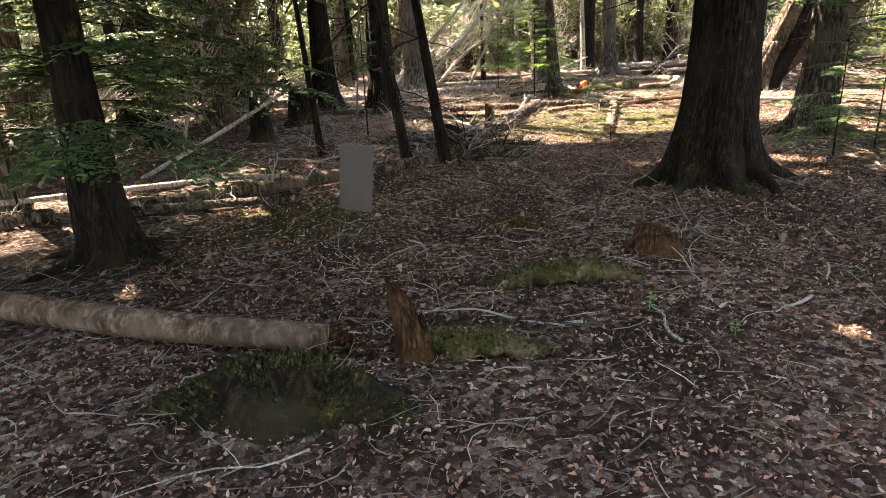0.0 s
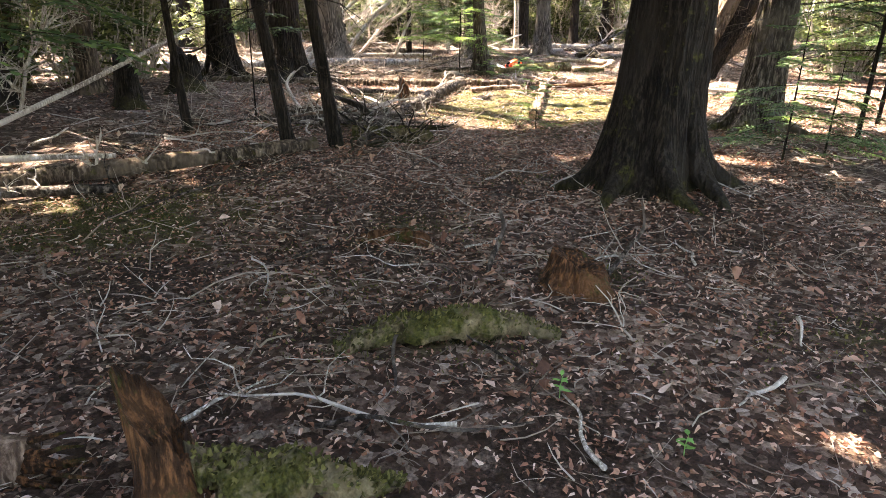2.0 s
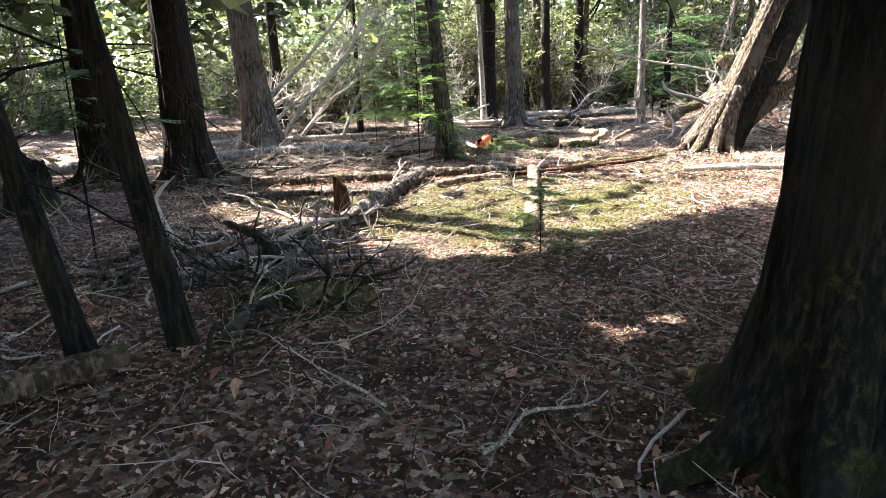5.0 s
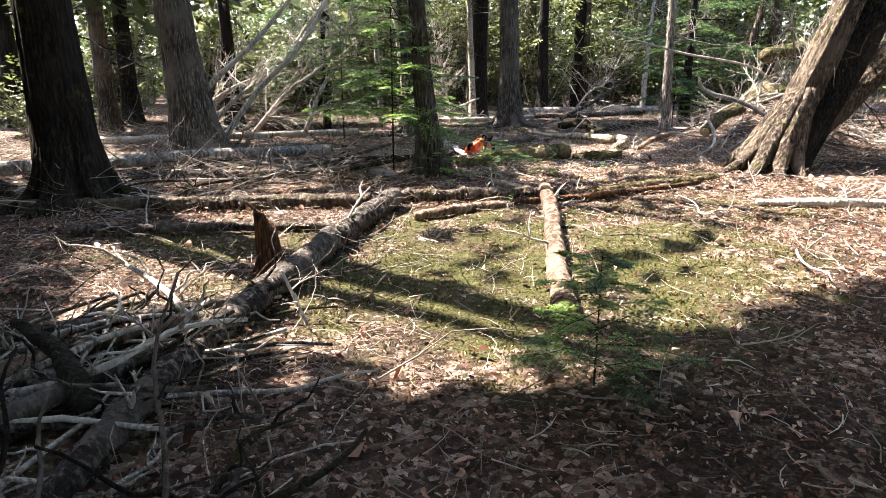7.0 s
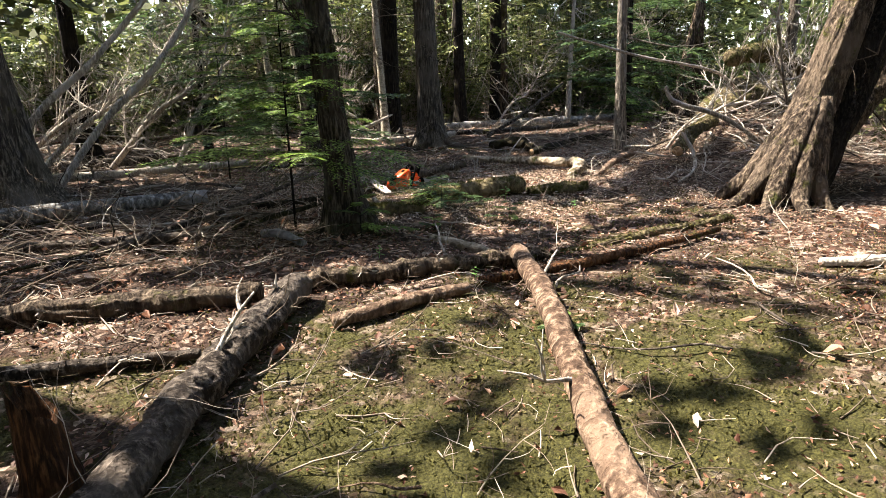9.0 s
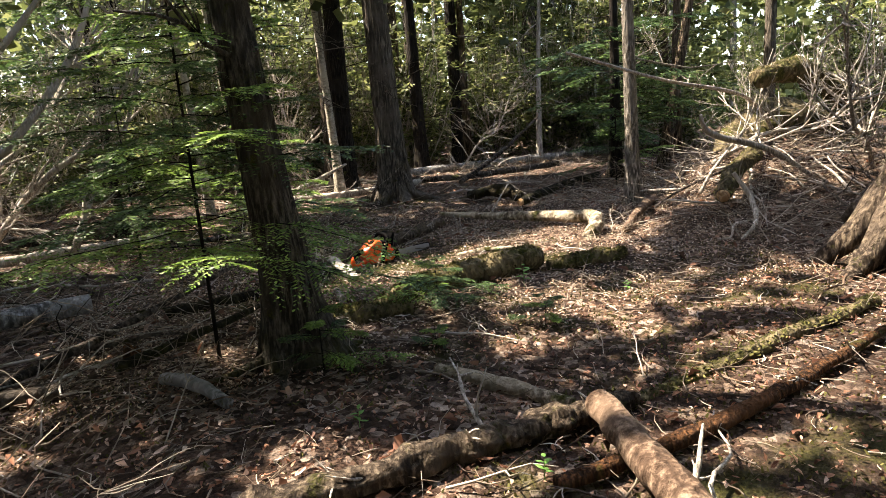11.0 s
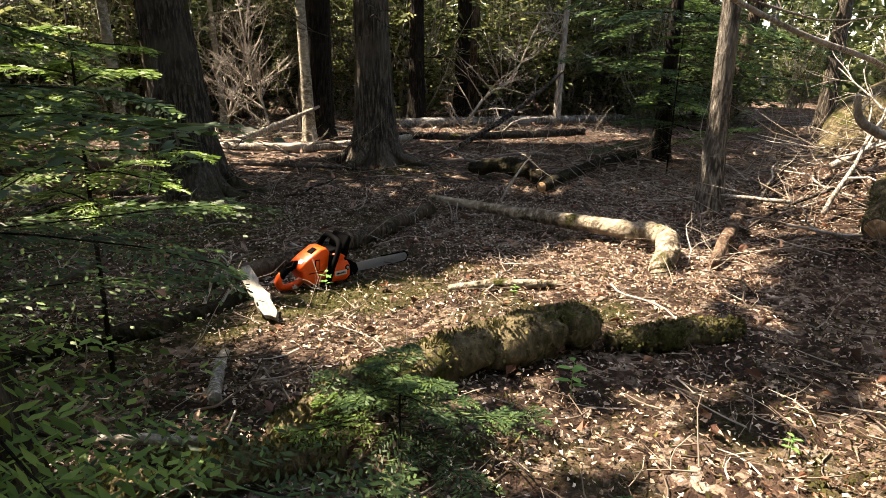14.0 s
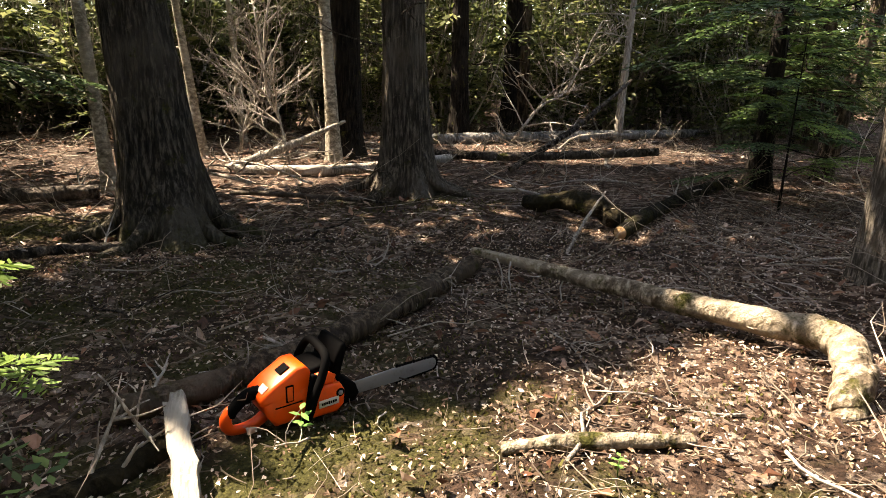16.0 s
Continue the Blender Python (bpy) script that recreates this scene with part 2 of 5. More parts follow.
def ground_z(x, y):
    """Height of the forest floor (works on numbers and arrays)."""
    a, b = 0.0, 0.0006
    for cx, cy, cz in HILLS:
        w = 1 / ((x - cx) ** 2 + (y - cy) ** 2 + .6) ** 2
        a = a + w * cz
        b = b + w
    z = a / b
    z = z + 0.55 * np.exp(-((x - 8.3) ** 2 / 1.3 + (y - 16.9) ** 2 / 1.0))      # root mound
    z = z + 0.12 * np.exp(-((x - 0.1) ** 2 / 0.18 + (y - 2.15) ** 2 / 0.06))
    z = z + 0.016 * np.sin(2.3 * x + 1.1 * np.sin(1.7 * y)) * np.sin(2.1 * y + 0.7) + 0.011 * np.sin(6.1 * x + 2 * np.sin(3 * y)) * np.sin(5.3 * y + 1) + 0.009 * np.sin(13.0 * x + 2 * np.sin(7 * y)) * np.sin(11.7 * y + 2 * np.sin(5 * x))
    far = np.maximum(0.0, np.hypot(x - 3, y - 10) - 18)
    return z + 0.5 * (1 - np.exp(-far / 30)) * np.sin(x * 0.05 + 1) * np.sin(y * 0.043)


def moss_at(x, y):
    """How mossy the floor is at a place, 0 to 1."""
    m = 0.92 * np.exp(-(((x - 2.9) / 2.3) ** 2 + ((y - 11.2) / 2.2) ** 2) ** 2)
    for cx, cy, rx, ry, s in ((4.9, 12.2, 1.6, 1.0, .7), (0.5, 12.0, 1.4, 0.8, 1.0), (-0.8, 5.3, 1.5, 0.9, .9), (-0.3, 8.8, 0.9, 0.8, .7), (0.1, 2.2, .5, .3, .8),
                              (3.8, 16.75, .8, .35, .9), (4.6, 15.95, .6, .3, .8), (4.7, 14.3, .8, .5, .6), (5.4, 14.9, .7, .4, .5), (4.0, 14.2, .9, .5, .45), (1.3, 14.2, .9, .6, .5), (3.9, 15.9, .9, .5, .5), (3.3, 17.9, .9, .6, .45), (1.3, 20.0, .8, .5, .8), (5.2, 13.0, .8, .5, .5),
                              (3.4, 9.7, 0.8, 0.6, .4), (1.4, 3.55, .6, .25, .8), (1.3, 5.3, .5, .3, .7), (2.4, 4.4, .4, .3, .7), (3.3, 3.6, .5, .4, .55), (0.9, 4.2, .7, .3, .5), (2.5, 6.6, .6, .4, .6), (4.6, 14.2, 2.6, 1.5, .6), (3.0, 16.9, 1.6, 1.6, .55), (2.8, 18.3, 2.4, 1.3, .75), (1.5, 20.0, 1.2, .6, .95), (4.6, 20.3, 1.5, 0.9, .6), (0.2, 9.4, 1.2, 1.6, .65), (3.2, 16.55, .9, .4, .95), (3.4, 17.4, 1.3, .6, .8), (2.5, 16.2, .8, .5, .8), (4.1, 16.1, .5, .25, .8), (5.0, 16.5, .4, .25, .6), (1.2, 11.0, 1.3, .9, .8)):
        m = np.maximum(m, s * np.exp(-(((x - cx) / rx) ** 2 + ((y - cy) / ry) ** 2)))
    patchy = 0.5 + 0.5 * np.sin(2.9 * x + 1.7 * np.sin(2.3 * y)) * np.sin(3.4 * y + 1.9 * np.sin(2.6 * x + 1))
    return m * (0.72 + 0.4 * patchy)


def spaced(lo, hi, step, reach):
    mid = np.arange(lo, hi + 1e-6, step)
    out, d = [], step
    while sum(out) < reach:
        d *= 1.25
        out.append(d)
    far = np.cumsum(out)
    return np.concatenate([lo - far[::-1], mid, hi + far])


def make_mesh(name, verts, faces, material, flat=False):
    me = bpy.data.meshes.new(name)
    me.from_pydata([tuple(map(float, v)) for v in verts] if not isinstance(verts, np.ndarray) else verts.tolist(), [], faces)
    me.materials.append(material)
    if not flat:
        me.polygons.foreach_set("use_smooth", [True] * len(me.polygons))
    me.update()
    return me


gx, gy = spaced(-5.5, 11.5, 0.11, 600), spaced(-2.0, 23.0, 0.11, 600)
GX, GY = np.meshgrid(gx, gy)
ground_verts = np.stack([GX, GY, ground_z(GX, GY)], -1).reshape(-1, 3)
nx, ny = len(gx), len(gy)
idx = np.arange(nx * ny).reshape(ny, nx)
ground_faces = np.stack([idx[:-1, :-1], idx[:-1, 1:], idx[1:, 1:], idx[1:, :-1]], -1).reshape(-1, 4).tolist()
ground_mesh = make_mesh("ground", ground_verts, ground_faces, GROUND)
at_moss = ground_mesh.attributes.new("moss", "FLOAT", "POINT")
at_moss.data.foreach_set("value", moss_at(GX, GY).reshape(-1).astype(np.float32))
ground = tagged(new("ground", ground_mesh), "forest floor of brown leaf litter, dark soil and moss", "ground", kind="structure")

# ---- shape helpers ----


class Shape:
    """Collects vertices and faces of one mesh."""

    def __init__(self):
        self.v, self.f = [], []

    def add(self, verts, faces):
        n = len(self.v)
        self.v.extend(verts)
        self.f.extend([tuple(i + n for i in f) for f in faces])
        return self

    def tube(self, pts, radii, sides=10, ridge=0.0, seed=0, flare=0.0, cap=True, squash=1.0, lobes=5, grain=1.0, furrow=0.0):
        """A round, uneven body along pts. ridge: bark relief; flare: spread of the roots at the first end."""
        pts = [Vector(p) for p in pts]
        rng = random.Random(seed)
        ph = [rng.uniform(0, 6.28) for _ in range(6)]
        t0 = (pts[1] - pts[0]).normalized()
        u = t0.orthogonal().normalized()
        n = len(self.v)
        length = 0.0
        for k, p in enumerate(pts):
            t = (pts[min(k + 1, len(pts) - 1)] - pts[max(k - 1, 0)]).normalized()
            u = (u - t * u.dot(t)).normalized()
            w = t.cross(u)
            if k:
                length += (p - pts[k - 1]).length
            for s in range(sides):
                a = 2 * math.pi * s / sides
                r = radii[k]
                if flare:
                    root = max(0.0, math.cos(lobes * 0.5 * a + ph[0])) ** 2 * 0.75 + max(0.0, math.cos(1.5 * a + ph[1])) ** 3 * 0.5
                    r *= 1 + flare * math.exp(-length / 0.2) * (0.3 + 1.1 * root) + 0.45 * flare * math.exp(-length / 0.55)
                    r *= 1 + 0.13 * math.cos(lobes * a + ph[2] + 0.3 * length) * math.exp(-length / 1.3)
                if furrow:
                    wob = 2.4 * noise.noise(Vector((math.cos(a) * 1.5, math.sin(a) * 1.5, length * 1.6 + ph[4])))
                    r *= 1 - furrow * abs(math.sin(6.5 * a + wob + ph[5])) ** 0.6 - 0.6 * furrow * abs(math.sin(13 * a - 1.7 * wob + ph[2]))
                if ridge:
                    q = noise.noise(Vector((math.cos(a) * 2.2 + ph[3], math.sin(a) * 2.2 + ph[4], length * 1.1 * grain)))
                    q2 = noise.noise(Vector((math.cos(a) * 7 + ph[5], math.sin(a) * 7, length * 2.2 * grain + ph[3])))
                    r *= 1 + ridge * (q + 0.7 * q2)
                self.v.append(p + u * (math.cos(a) * r) + w * (math.sin(a) * r * squash))
        for k in range(len(pts) - 1):
            for s in range(sides):
                a, b = n + k * sides + s, n + k * sides + (s + 1) % sides
                self.f.append((a, b, b + sides, a + sides))
        if cap:
            self.f.append(tuple(n + s for s in reversed(range(sides))))
            m = n + (len(pts) - 1) * sides
            self.f.append(tuple(m + s for s in range(sides)))
        return self

    def box(self, cx, cy, cz, sx, sy, sz, bevel=0.0, m=None):
        """A box with chamfered edges."""
        bm = bmesh.new()
        bmesh.ops.create_cube(bm, size=1)
        bmesh.ops.scale(bm, vec=(sx, sy, sz), verts=bm.verts)
        if bevel:
            bmesh.ops.bevel(bm, geom=bm.edges[:], offset=bevel, segments=2, affect="EDGES", profile=0.6)
        bmesh.ops.translate(bm, vec=(cx, cy, cz), verts=bm.verts)
        bm.verts.index_update()
        vs = [v.co.copy() for v in bm.verts]
        if m is not None:
            vs = [m @ v for v in vs]
        self.add(vs, [tuple(v.index for v in f.verts) for f in bm.faces])
        bm.free()
        return self

    def slab(self, outline, y0, y1, bevel=0.006):
        """An outline in x and z, thick along y, with chamfered rims."""
        bm = bmesh.new()
        a = [bm.verts.new((x, y0, z)) for x, z in outline]
        f = bm.faces.new(a)
        r = bmesh.ops.extrude_face_region(bm, geom=[f])
        bmesh.ops.translate(bm, vec=(0, y1 - y0, 0), verts=[g for g in r["geom"] if isinstance(g, bmesh.types.BMVert)])
        if bevel:
            es = [e for e in bm.edges if abs(e.verts[0].co.y - e.verts[1].co.y) < 1e-6]
            bmesh.ops.bevel(bm, geom=es, offset=bevel, segments=2, affect="EDGES", profile=0.6)
        bmesh.ops.recalc_face_normals(bm, faces=bm.faces)
        bm.verts.index_update()
        self.add([v.co.copy() for v in bm.verts], [tuple(v.index for v in f.verts) for f in bm.faces])
        bm.free()
        return self


def part(name, shape, material, parent=None, label="", flat=False, at=None):
    ob = new(name, make_mesh(name, shape.v, shape.f, material, flat))
    if parent is not None:
        ob.parent = parent
    if at is not None:
        ob.location = at
    if label:
        ob["label"] = label
    return ob


def thing(name, at, label, category, group=""):
    e = new(name)
    e.empty_display_size = 0.2
    e.location = at
    return tagged(e, label, category, group)


def on_ground(x, y, up=0.0):
    return Vector((x, y, float(ground_z(x, y)) + up))


def curve_points(pts, n):
    """Points along a smooth line through pts."""
    pts = [Vector(p) for p in pts]
    out = []
    for k in range(n):
        t = k / (n - 1) * (len(pts) - 1)
        i = min(int(t), len(pts) - 2)
        f = t - i
        p0, p1, p2, p3 = pts[max(i - 1, 0)], pts[i], pts[i + 1], pts[min(i + 2, len(pts) - 1)]
        out.append(0.5 * ((2 * p1) + (p2 - p0) * f + (2 * p0 - 5 * p1 + 4 * p2 - p3) * f * f + (3 * p1 - p0 - 3 * p2 + p3) * f ** 3))
    return out


def wavy(a, b, n, amp, rng, sag=0.0):
    a, b = Vector(a), Vector(b)
    out = []
    ph = [rng.uniform(0, 6.28) for _ in range(4)]
    L = (b - a).length
    for k in range(n):
        t = k / (n - 1)
        o = Vector((math.sin(t * 5 + ph[0]), math.sin(t * 6 + ph[1]), math.sin(t * 4.3 + ph[2]) * 0.6)) * amp * L * math.sin(math.pi * t)
        out.append(a.lerp(b, t) + o + Vector((0, 0, -sag * 4 * t * (1 - t))))
    return out


def taper(r0, r1, n, power=1.0):
    return [r0 + (r1 - r0) * (k / (n - 1)) ** power for k in range(n)]


def spray(sh, origin, along, up, length, n, leaf, width, rng, droop=0.15):
    """A flat feathery shoot: narrow leaflets on both sides of an axis."""
    along = along.normalized()
    side = along.cross(up).normalized()
    nrm = side.cross(along)
    for k in range(n):
        t = (k + rng.random()) / n
        s = 1 if k % 2 else -1
        l = leaf * (1.05 - 0.6 * t) * rng.uniform(0.7, 1.2)
        p = origin + along * (length * t) - nrm * (droop * length * t * t)
        d = (side * s * rng.uniform(0.75, 1.1) + along * rng.uniform(0.5, 0.9) - nrm * rng.uniform(-0.1, 0.35)).normalized()
        w = along * (width * 0.5) + nrm * (width * rng.uniform(-0.3, 0.3))
        m = len(sh.v)
        sh.v += [p, p + d * l * 0.45 + w, p + d * l, p + d * l * 0.45 - w]
        sh.f.append((m, m + 1, m + 2, m + 3))


def leafy_branch(sh, wood, a, b, rng, leaf=0.055, width=0.014, sprays=10, per=12, spread=0.35, r=0.006):
    """A drooping branch with flat sprays of needles to both sides."""
    a, b = Vector(a), Vector(b)
    L = (b - a).length
    pts = wavy(a, b, 6, 0.03, rng, sag=-0.04 * L)
    wood.tube(pts, taper(r, r * 0.3, 6), 4, cap=False)
    d = (b - a).normalized()
    side = d.cross(Vector((0, 0, 1))).normalized()
    up = side.cross(d)
    for k in range(sprays):
        t = 0.12 + 0.88 * (k + rng.random() * 0.6) / sprays
        i = min(int(t * 5), 4)
        p = pts[i].lerp(pts[i + 1], t * 5 - i) if t < 1 else pts[5]
        s = 1 if k % 2 else -1
        dirn = (side * s * rng.uniform(0.6, 1.0) + d * rng.uniform(0.5, 1.0) + up * rng.uniform(-0.25, 0.1)).normalized()
        spray(sh, p, dirn, up, L * spread * (1.15 - 0.75 * t) * rng.uniform(0.7, 1.2), per, leaf, width, rng)
    spray(sh, pts[4], d, up, L * 0.25, per, leaf, width, rng)


def dead_twig(sh, a, d, length, r, rng, depth=2, bend=0.25, forks=None):
    """A bare branch that forks; its side twigs go into forks, if given."""
    d = Vector(d).normalized()
    pts = [Vector(a)]
    n = 5
    for k in range(n - 1):
        d = (d + Vector((rng.uniform(-bend, bend), rng.uniform(-bend, bend), rng.uniform(-bend, bend)))).normalized()
        pts.append(pts[-1] + d * (length / (n - 1)))
    sh.tube(pts, taper(r, r * 0.35, n), 5 if r > 0.008 else 4, cap=False)
    if depth:
        for k in range(rng.randint(2, 4)):
            i = rng.randint(1, n - 2)
            e = (d + Vector((rng.uniform(-1, 1), rng.uniform(-1, 1), rng.uniform(-0.7, 0.9)))).normalized()
            dead_twig(sh if forks is None else forks, pts[i], e, length * rng.uniform(0.35, 0.6), r * 0.55, rng, depth - 1, bend)


def bare_limb(parent, material, a, d, length, r, rng, depth=2, bend=0.25, label="", name="limb"):
    main, forks = Shape(), Shape()
    dead_twig(main, a, d, length, r, rng, depth, bend, forks)
    ob = part(name, main, material, parent, label)
    if forks.v:
        tagged(part("twig_spray", forks, material, ob), kind="stuff")
    return ob


# Places on the floor where the sun comes through the canopy: x, y, half-lengths, openness.
GLADES = ((4.95, 16.3, 1.8, 0.95, 1.0), (4.6, 11.8, 2.2, 1.7, 0.9), (6.6, 12.4, 1.4, 0.8, 1.0), (0.6, 19.6, 2.6, 1.3, 0.95), (3.4, 22.4, 1.7, 1.2, 1.0), (-3.0, 5.2, 1.8, 1.5, 0.95), (5.0, 26.5, 7.0, 3.6, 0.7), (-7.0, 20.0, 4.0, 4.0, 0.55), (0.6, 12.5, 1.6, 1.0, 0.95), (11.0, 15.0, 3.0, 5.0, 0.85),
          (8.2, 16.4, 1.7, 1.2, 0.95), (-0.6, 10.2, 1.7, 1.5, 0.55), (2.3, 11.4, 2.9, 2.1, 0.9), (1.9, 3.6, 3.0, 2.3, 0.12), (1.0, 9.7, 2.0, 1.5, 0.45), (-1.5, 3.6, 1.0, 0.6, 0.75), (-0.8, 5.6, 1.3, 0.7, 0.6), (3.9, 16.3, 1.4, 0.95, 0.9), (3.55, 16.7, 0.7, 0.5, 0.9), (1.6, 14.5, 2.4, 1.4, 0.35), (9.4, 25.0, 1.4, 1.4, 0.85), (-0.8, 7.2, 1.9, 1.6, 0.8), (2.9, 12.8, 1.9, 0.9, 0.85), (4.4, 14.2, 2.0, 0.9, 0.48), (3.05, 15.45, 0.8, 0.5, 0.85), (1.4, 20.3, 1.0, 0.6, 0.9), (1.0, 17.9, 1.6, 0.9, 0.75), (2.8, 14.2, 1.0, 0.7, 0.7), (2.9, 9.6, 0.7, 0.5, 0.85), (7.8, 11.6, 2.0, 1.6, 0.65), (8.0, 23.2, 2.4, 1.3, 0.95), (3.2, 15.7, 0.6, 0.4, 0.9),
          (-3.8, 17.5, 1.8, 1.4, 0.95), (3.6, 3.9, 0.7, 0.5, 0.2), (9.3, 20.0, 1.6, 1.0, 0.95), (4.2, 18.6, 3.0, 1.1, 0.35), (2.9, 17.9, 1.2, 0.5, 0.5), (3.3, 14.9, 1.4, 0.6, 0.55))


def glade(x, y, grow=0.0):
    return max([g[4] if ((x - g[0]) / (g[2] + grow)) ** 2 + ((y - g[1]) / (g[3] + grow)) ** 2 < 1 else 0.0 for g in GLADES])


def sunward(p):
    """Where the shadow of a point falls on the floor."""
    k = p.z / TO_SUN.z
    return p.x - TO_SUN.x * k, p.y - TO_SUN.y * k


def crown_shape(base, top, rng, count, z0, z1, spread, size):
    """High crown: drooping clumps of leaf sprays round the upper trunk, thinning to the tip."""
    sh = Shape()
    made = 0
    count = int(count * 1.25)
    while made < count:
        t = rng.random() ** 0.8
        z = z0 + (z1 - z0) * t
        r = spread * (1.08 - t) * math.sqrt(rng.random())
        a = rng.uniform(0, 6.283)
        f = z / max(top.z, 0.1)
        c = Vector((top.x * f + r * math.cos(a), top.y * f + r * math.sin(a), z - 0.25 * r))
        made += 1
        if rng.random() < 1.1 * glade(*sunward(base + c)):
            continue
        for _ in range(4):
            o = c + Vector((rng.uniform(-.3, .3), rng.uniform(-.3, .3), rng.uniform(-.18, .18)))
            d = Vector((rng.uniform(-1, 1), rng.uniform(-1, 1), rng.uniform(-.6, .3))).normalized() * size * rng.uniform(.45, 1.0)
            w = d.cross(Vector((rng.uniform(-1, 1), rng.uniform(-1, 1), 1))).normalized() * size * 0.27
            m = len(sh.v)
            sh.v += [o, o + d * .5 + w, o + d, o + d * .5 - w]
            sh.f.append((m, m + 1, m + 2, m + 3))
    return sh


def tree(name, x, y, r, height, lean, material, label, flare=0.9, sides=72, limbs=8, crown=260, crown_low=4.2, spread=2.3, seed=1, group="", live=0, limb_low=1.2, bow=0.0, live_span=2.2):
    """A conifer: tapered trunk with root flare and bark relief, dead limbs, low live boughs, high crown."""
    rng = random.Random(seed)
    base = on_ground(x, y, -0.06)
    t = thing(name, base, label, "tree", group)
    top = Vector((lean[0] * height, lean[1] * height, height))
    n = 34
    hs = [height * (k / (n - 1)) ** 2.4 for k in range(n)]
    pts = [Vector((lean[0] * h + bow * math.sin(min(h, 3) / 3 * math.pi), lean[1] * h, h)) for h in hs]
    rr = [max(0.02, r * (1 - 0.85 * h / height)) for h in hs]
    part("trunk", Shape().tube(pts, rr, sides, 0.07, seed, flare, grain=1.4, furrow=0.07 if sides > 24 else 0.03), material, t)
    if sides > 24:
        count = rng.randint(6, 8)
        for k in range(count):
            a = 6.283 * (k + rng.uniform(-0.3, 0.3)) / count
            turn, reach = rng.uniform(-0.5, 0.5), min(0.62, rng.uniform(2.1, 3.4) * r * (0.7 + 0.4 * flare))
            line = []
            for f, z in ((0.0, 2.4 * r), (0.12, 1.35 * r), (0.3, 0.6 * r), (0.55, 0.2 * r), (0.8, 0.06 * r), (1.0, -0.03)):
                d = r * 0.62 + reach * f
                px, py = math.cos(a + turn * f) * d, math.sin(a + turn * f) * d
                line.append((px, py, z + (float(ground_z(x + px, y + py)) - base.z) * min(1.0, f * 2)))
            part("root", Shape().tube(curve_points(line, 14), [r * q for q in (.26, .29, .3, .29, .27, .25, .23, .2, .18, .15, .13, .1, .07, .04)], 12, 0.14, seed + k), material, t)
    for k in range(limbs):
        h = rng.uniform(limb_low, min(height * 0.55, 4.5))
        a = rng.uniform(0, 6.283)
        p = Vector((lean[0] * h, lean[1] * h, h)) + Vector((math.cos(a), math.sin(a), 0)) * r * 0.7
        bare_limb(t, material, p, (math.cos(a), math.sin(a), rng.uniform(-0.3, 0.25)), rng.uniform(0.5, 1.4), rng.uniform(0.008, 0.016), rng, 2, 0.25, "bare dead limb")
    for k in range(live):
        leaves, wood = Shape(), Shape()
        h = rng.uniform(limb_low, limb_low + live_span)
        a = rng.uniform(0, 6.283)
        L = rng.uniform(0.8, 1.7)
        p = Vector((lean[0] * h, lean[1] * h, h)) + Vector((math.cos(a), math.sin(a), 0)) * r * 0.8
        leafy_branch(leaves, wood, p, p + Vector((math.cos(a) * L, math.sin(a) * L, rng.uniform(-0.35, 0.1) * L)), rng, 0.11, 0.032, 22, 14, 0.42)
        b = tagged(part("bough", leaves, NEEDLES, t, "drooping green hemlock bough"), kind="stuff")
        part("bough_wood", wood, material, b)
    if crown:
        part("crown", crown_shape(base, top, rng, crown, crown_low, height * 1.04, spread, 0.5), FOLIAGE_FAR, t, "dark green conifer crown")
    return t


def blade(sh, p, nrm, rng):
    """One small moss shoot."""
    h, w = rng.uniform(.008, .026), rng.uniform(.004, .009)
    d = (nrm + Vector((rng.gauss(0, .4), rng.gauss(0, .4), rng.gauss(0, .4)))).normalized()
    e = d.orthogonal().normalized() * w
    m = len(sh.v)
    sh.v += [p - e, p + e, p + d * h + e * .5, p + d * h - e * .5]
    sh.f.append((m, m + 1, m + 2, m + 3))


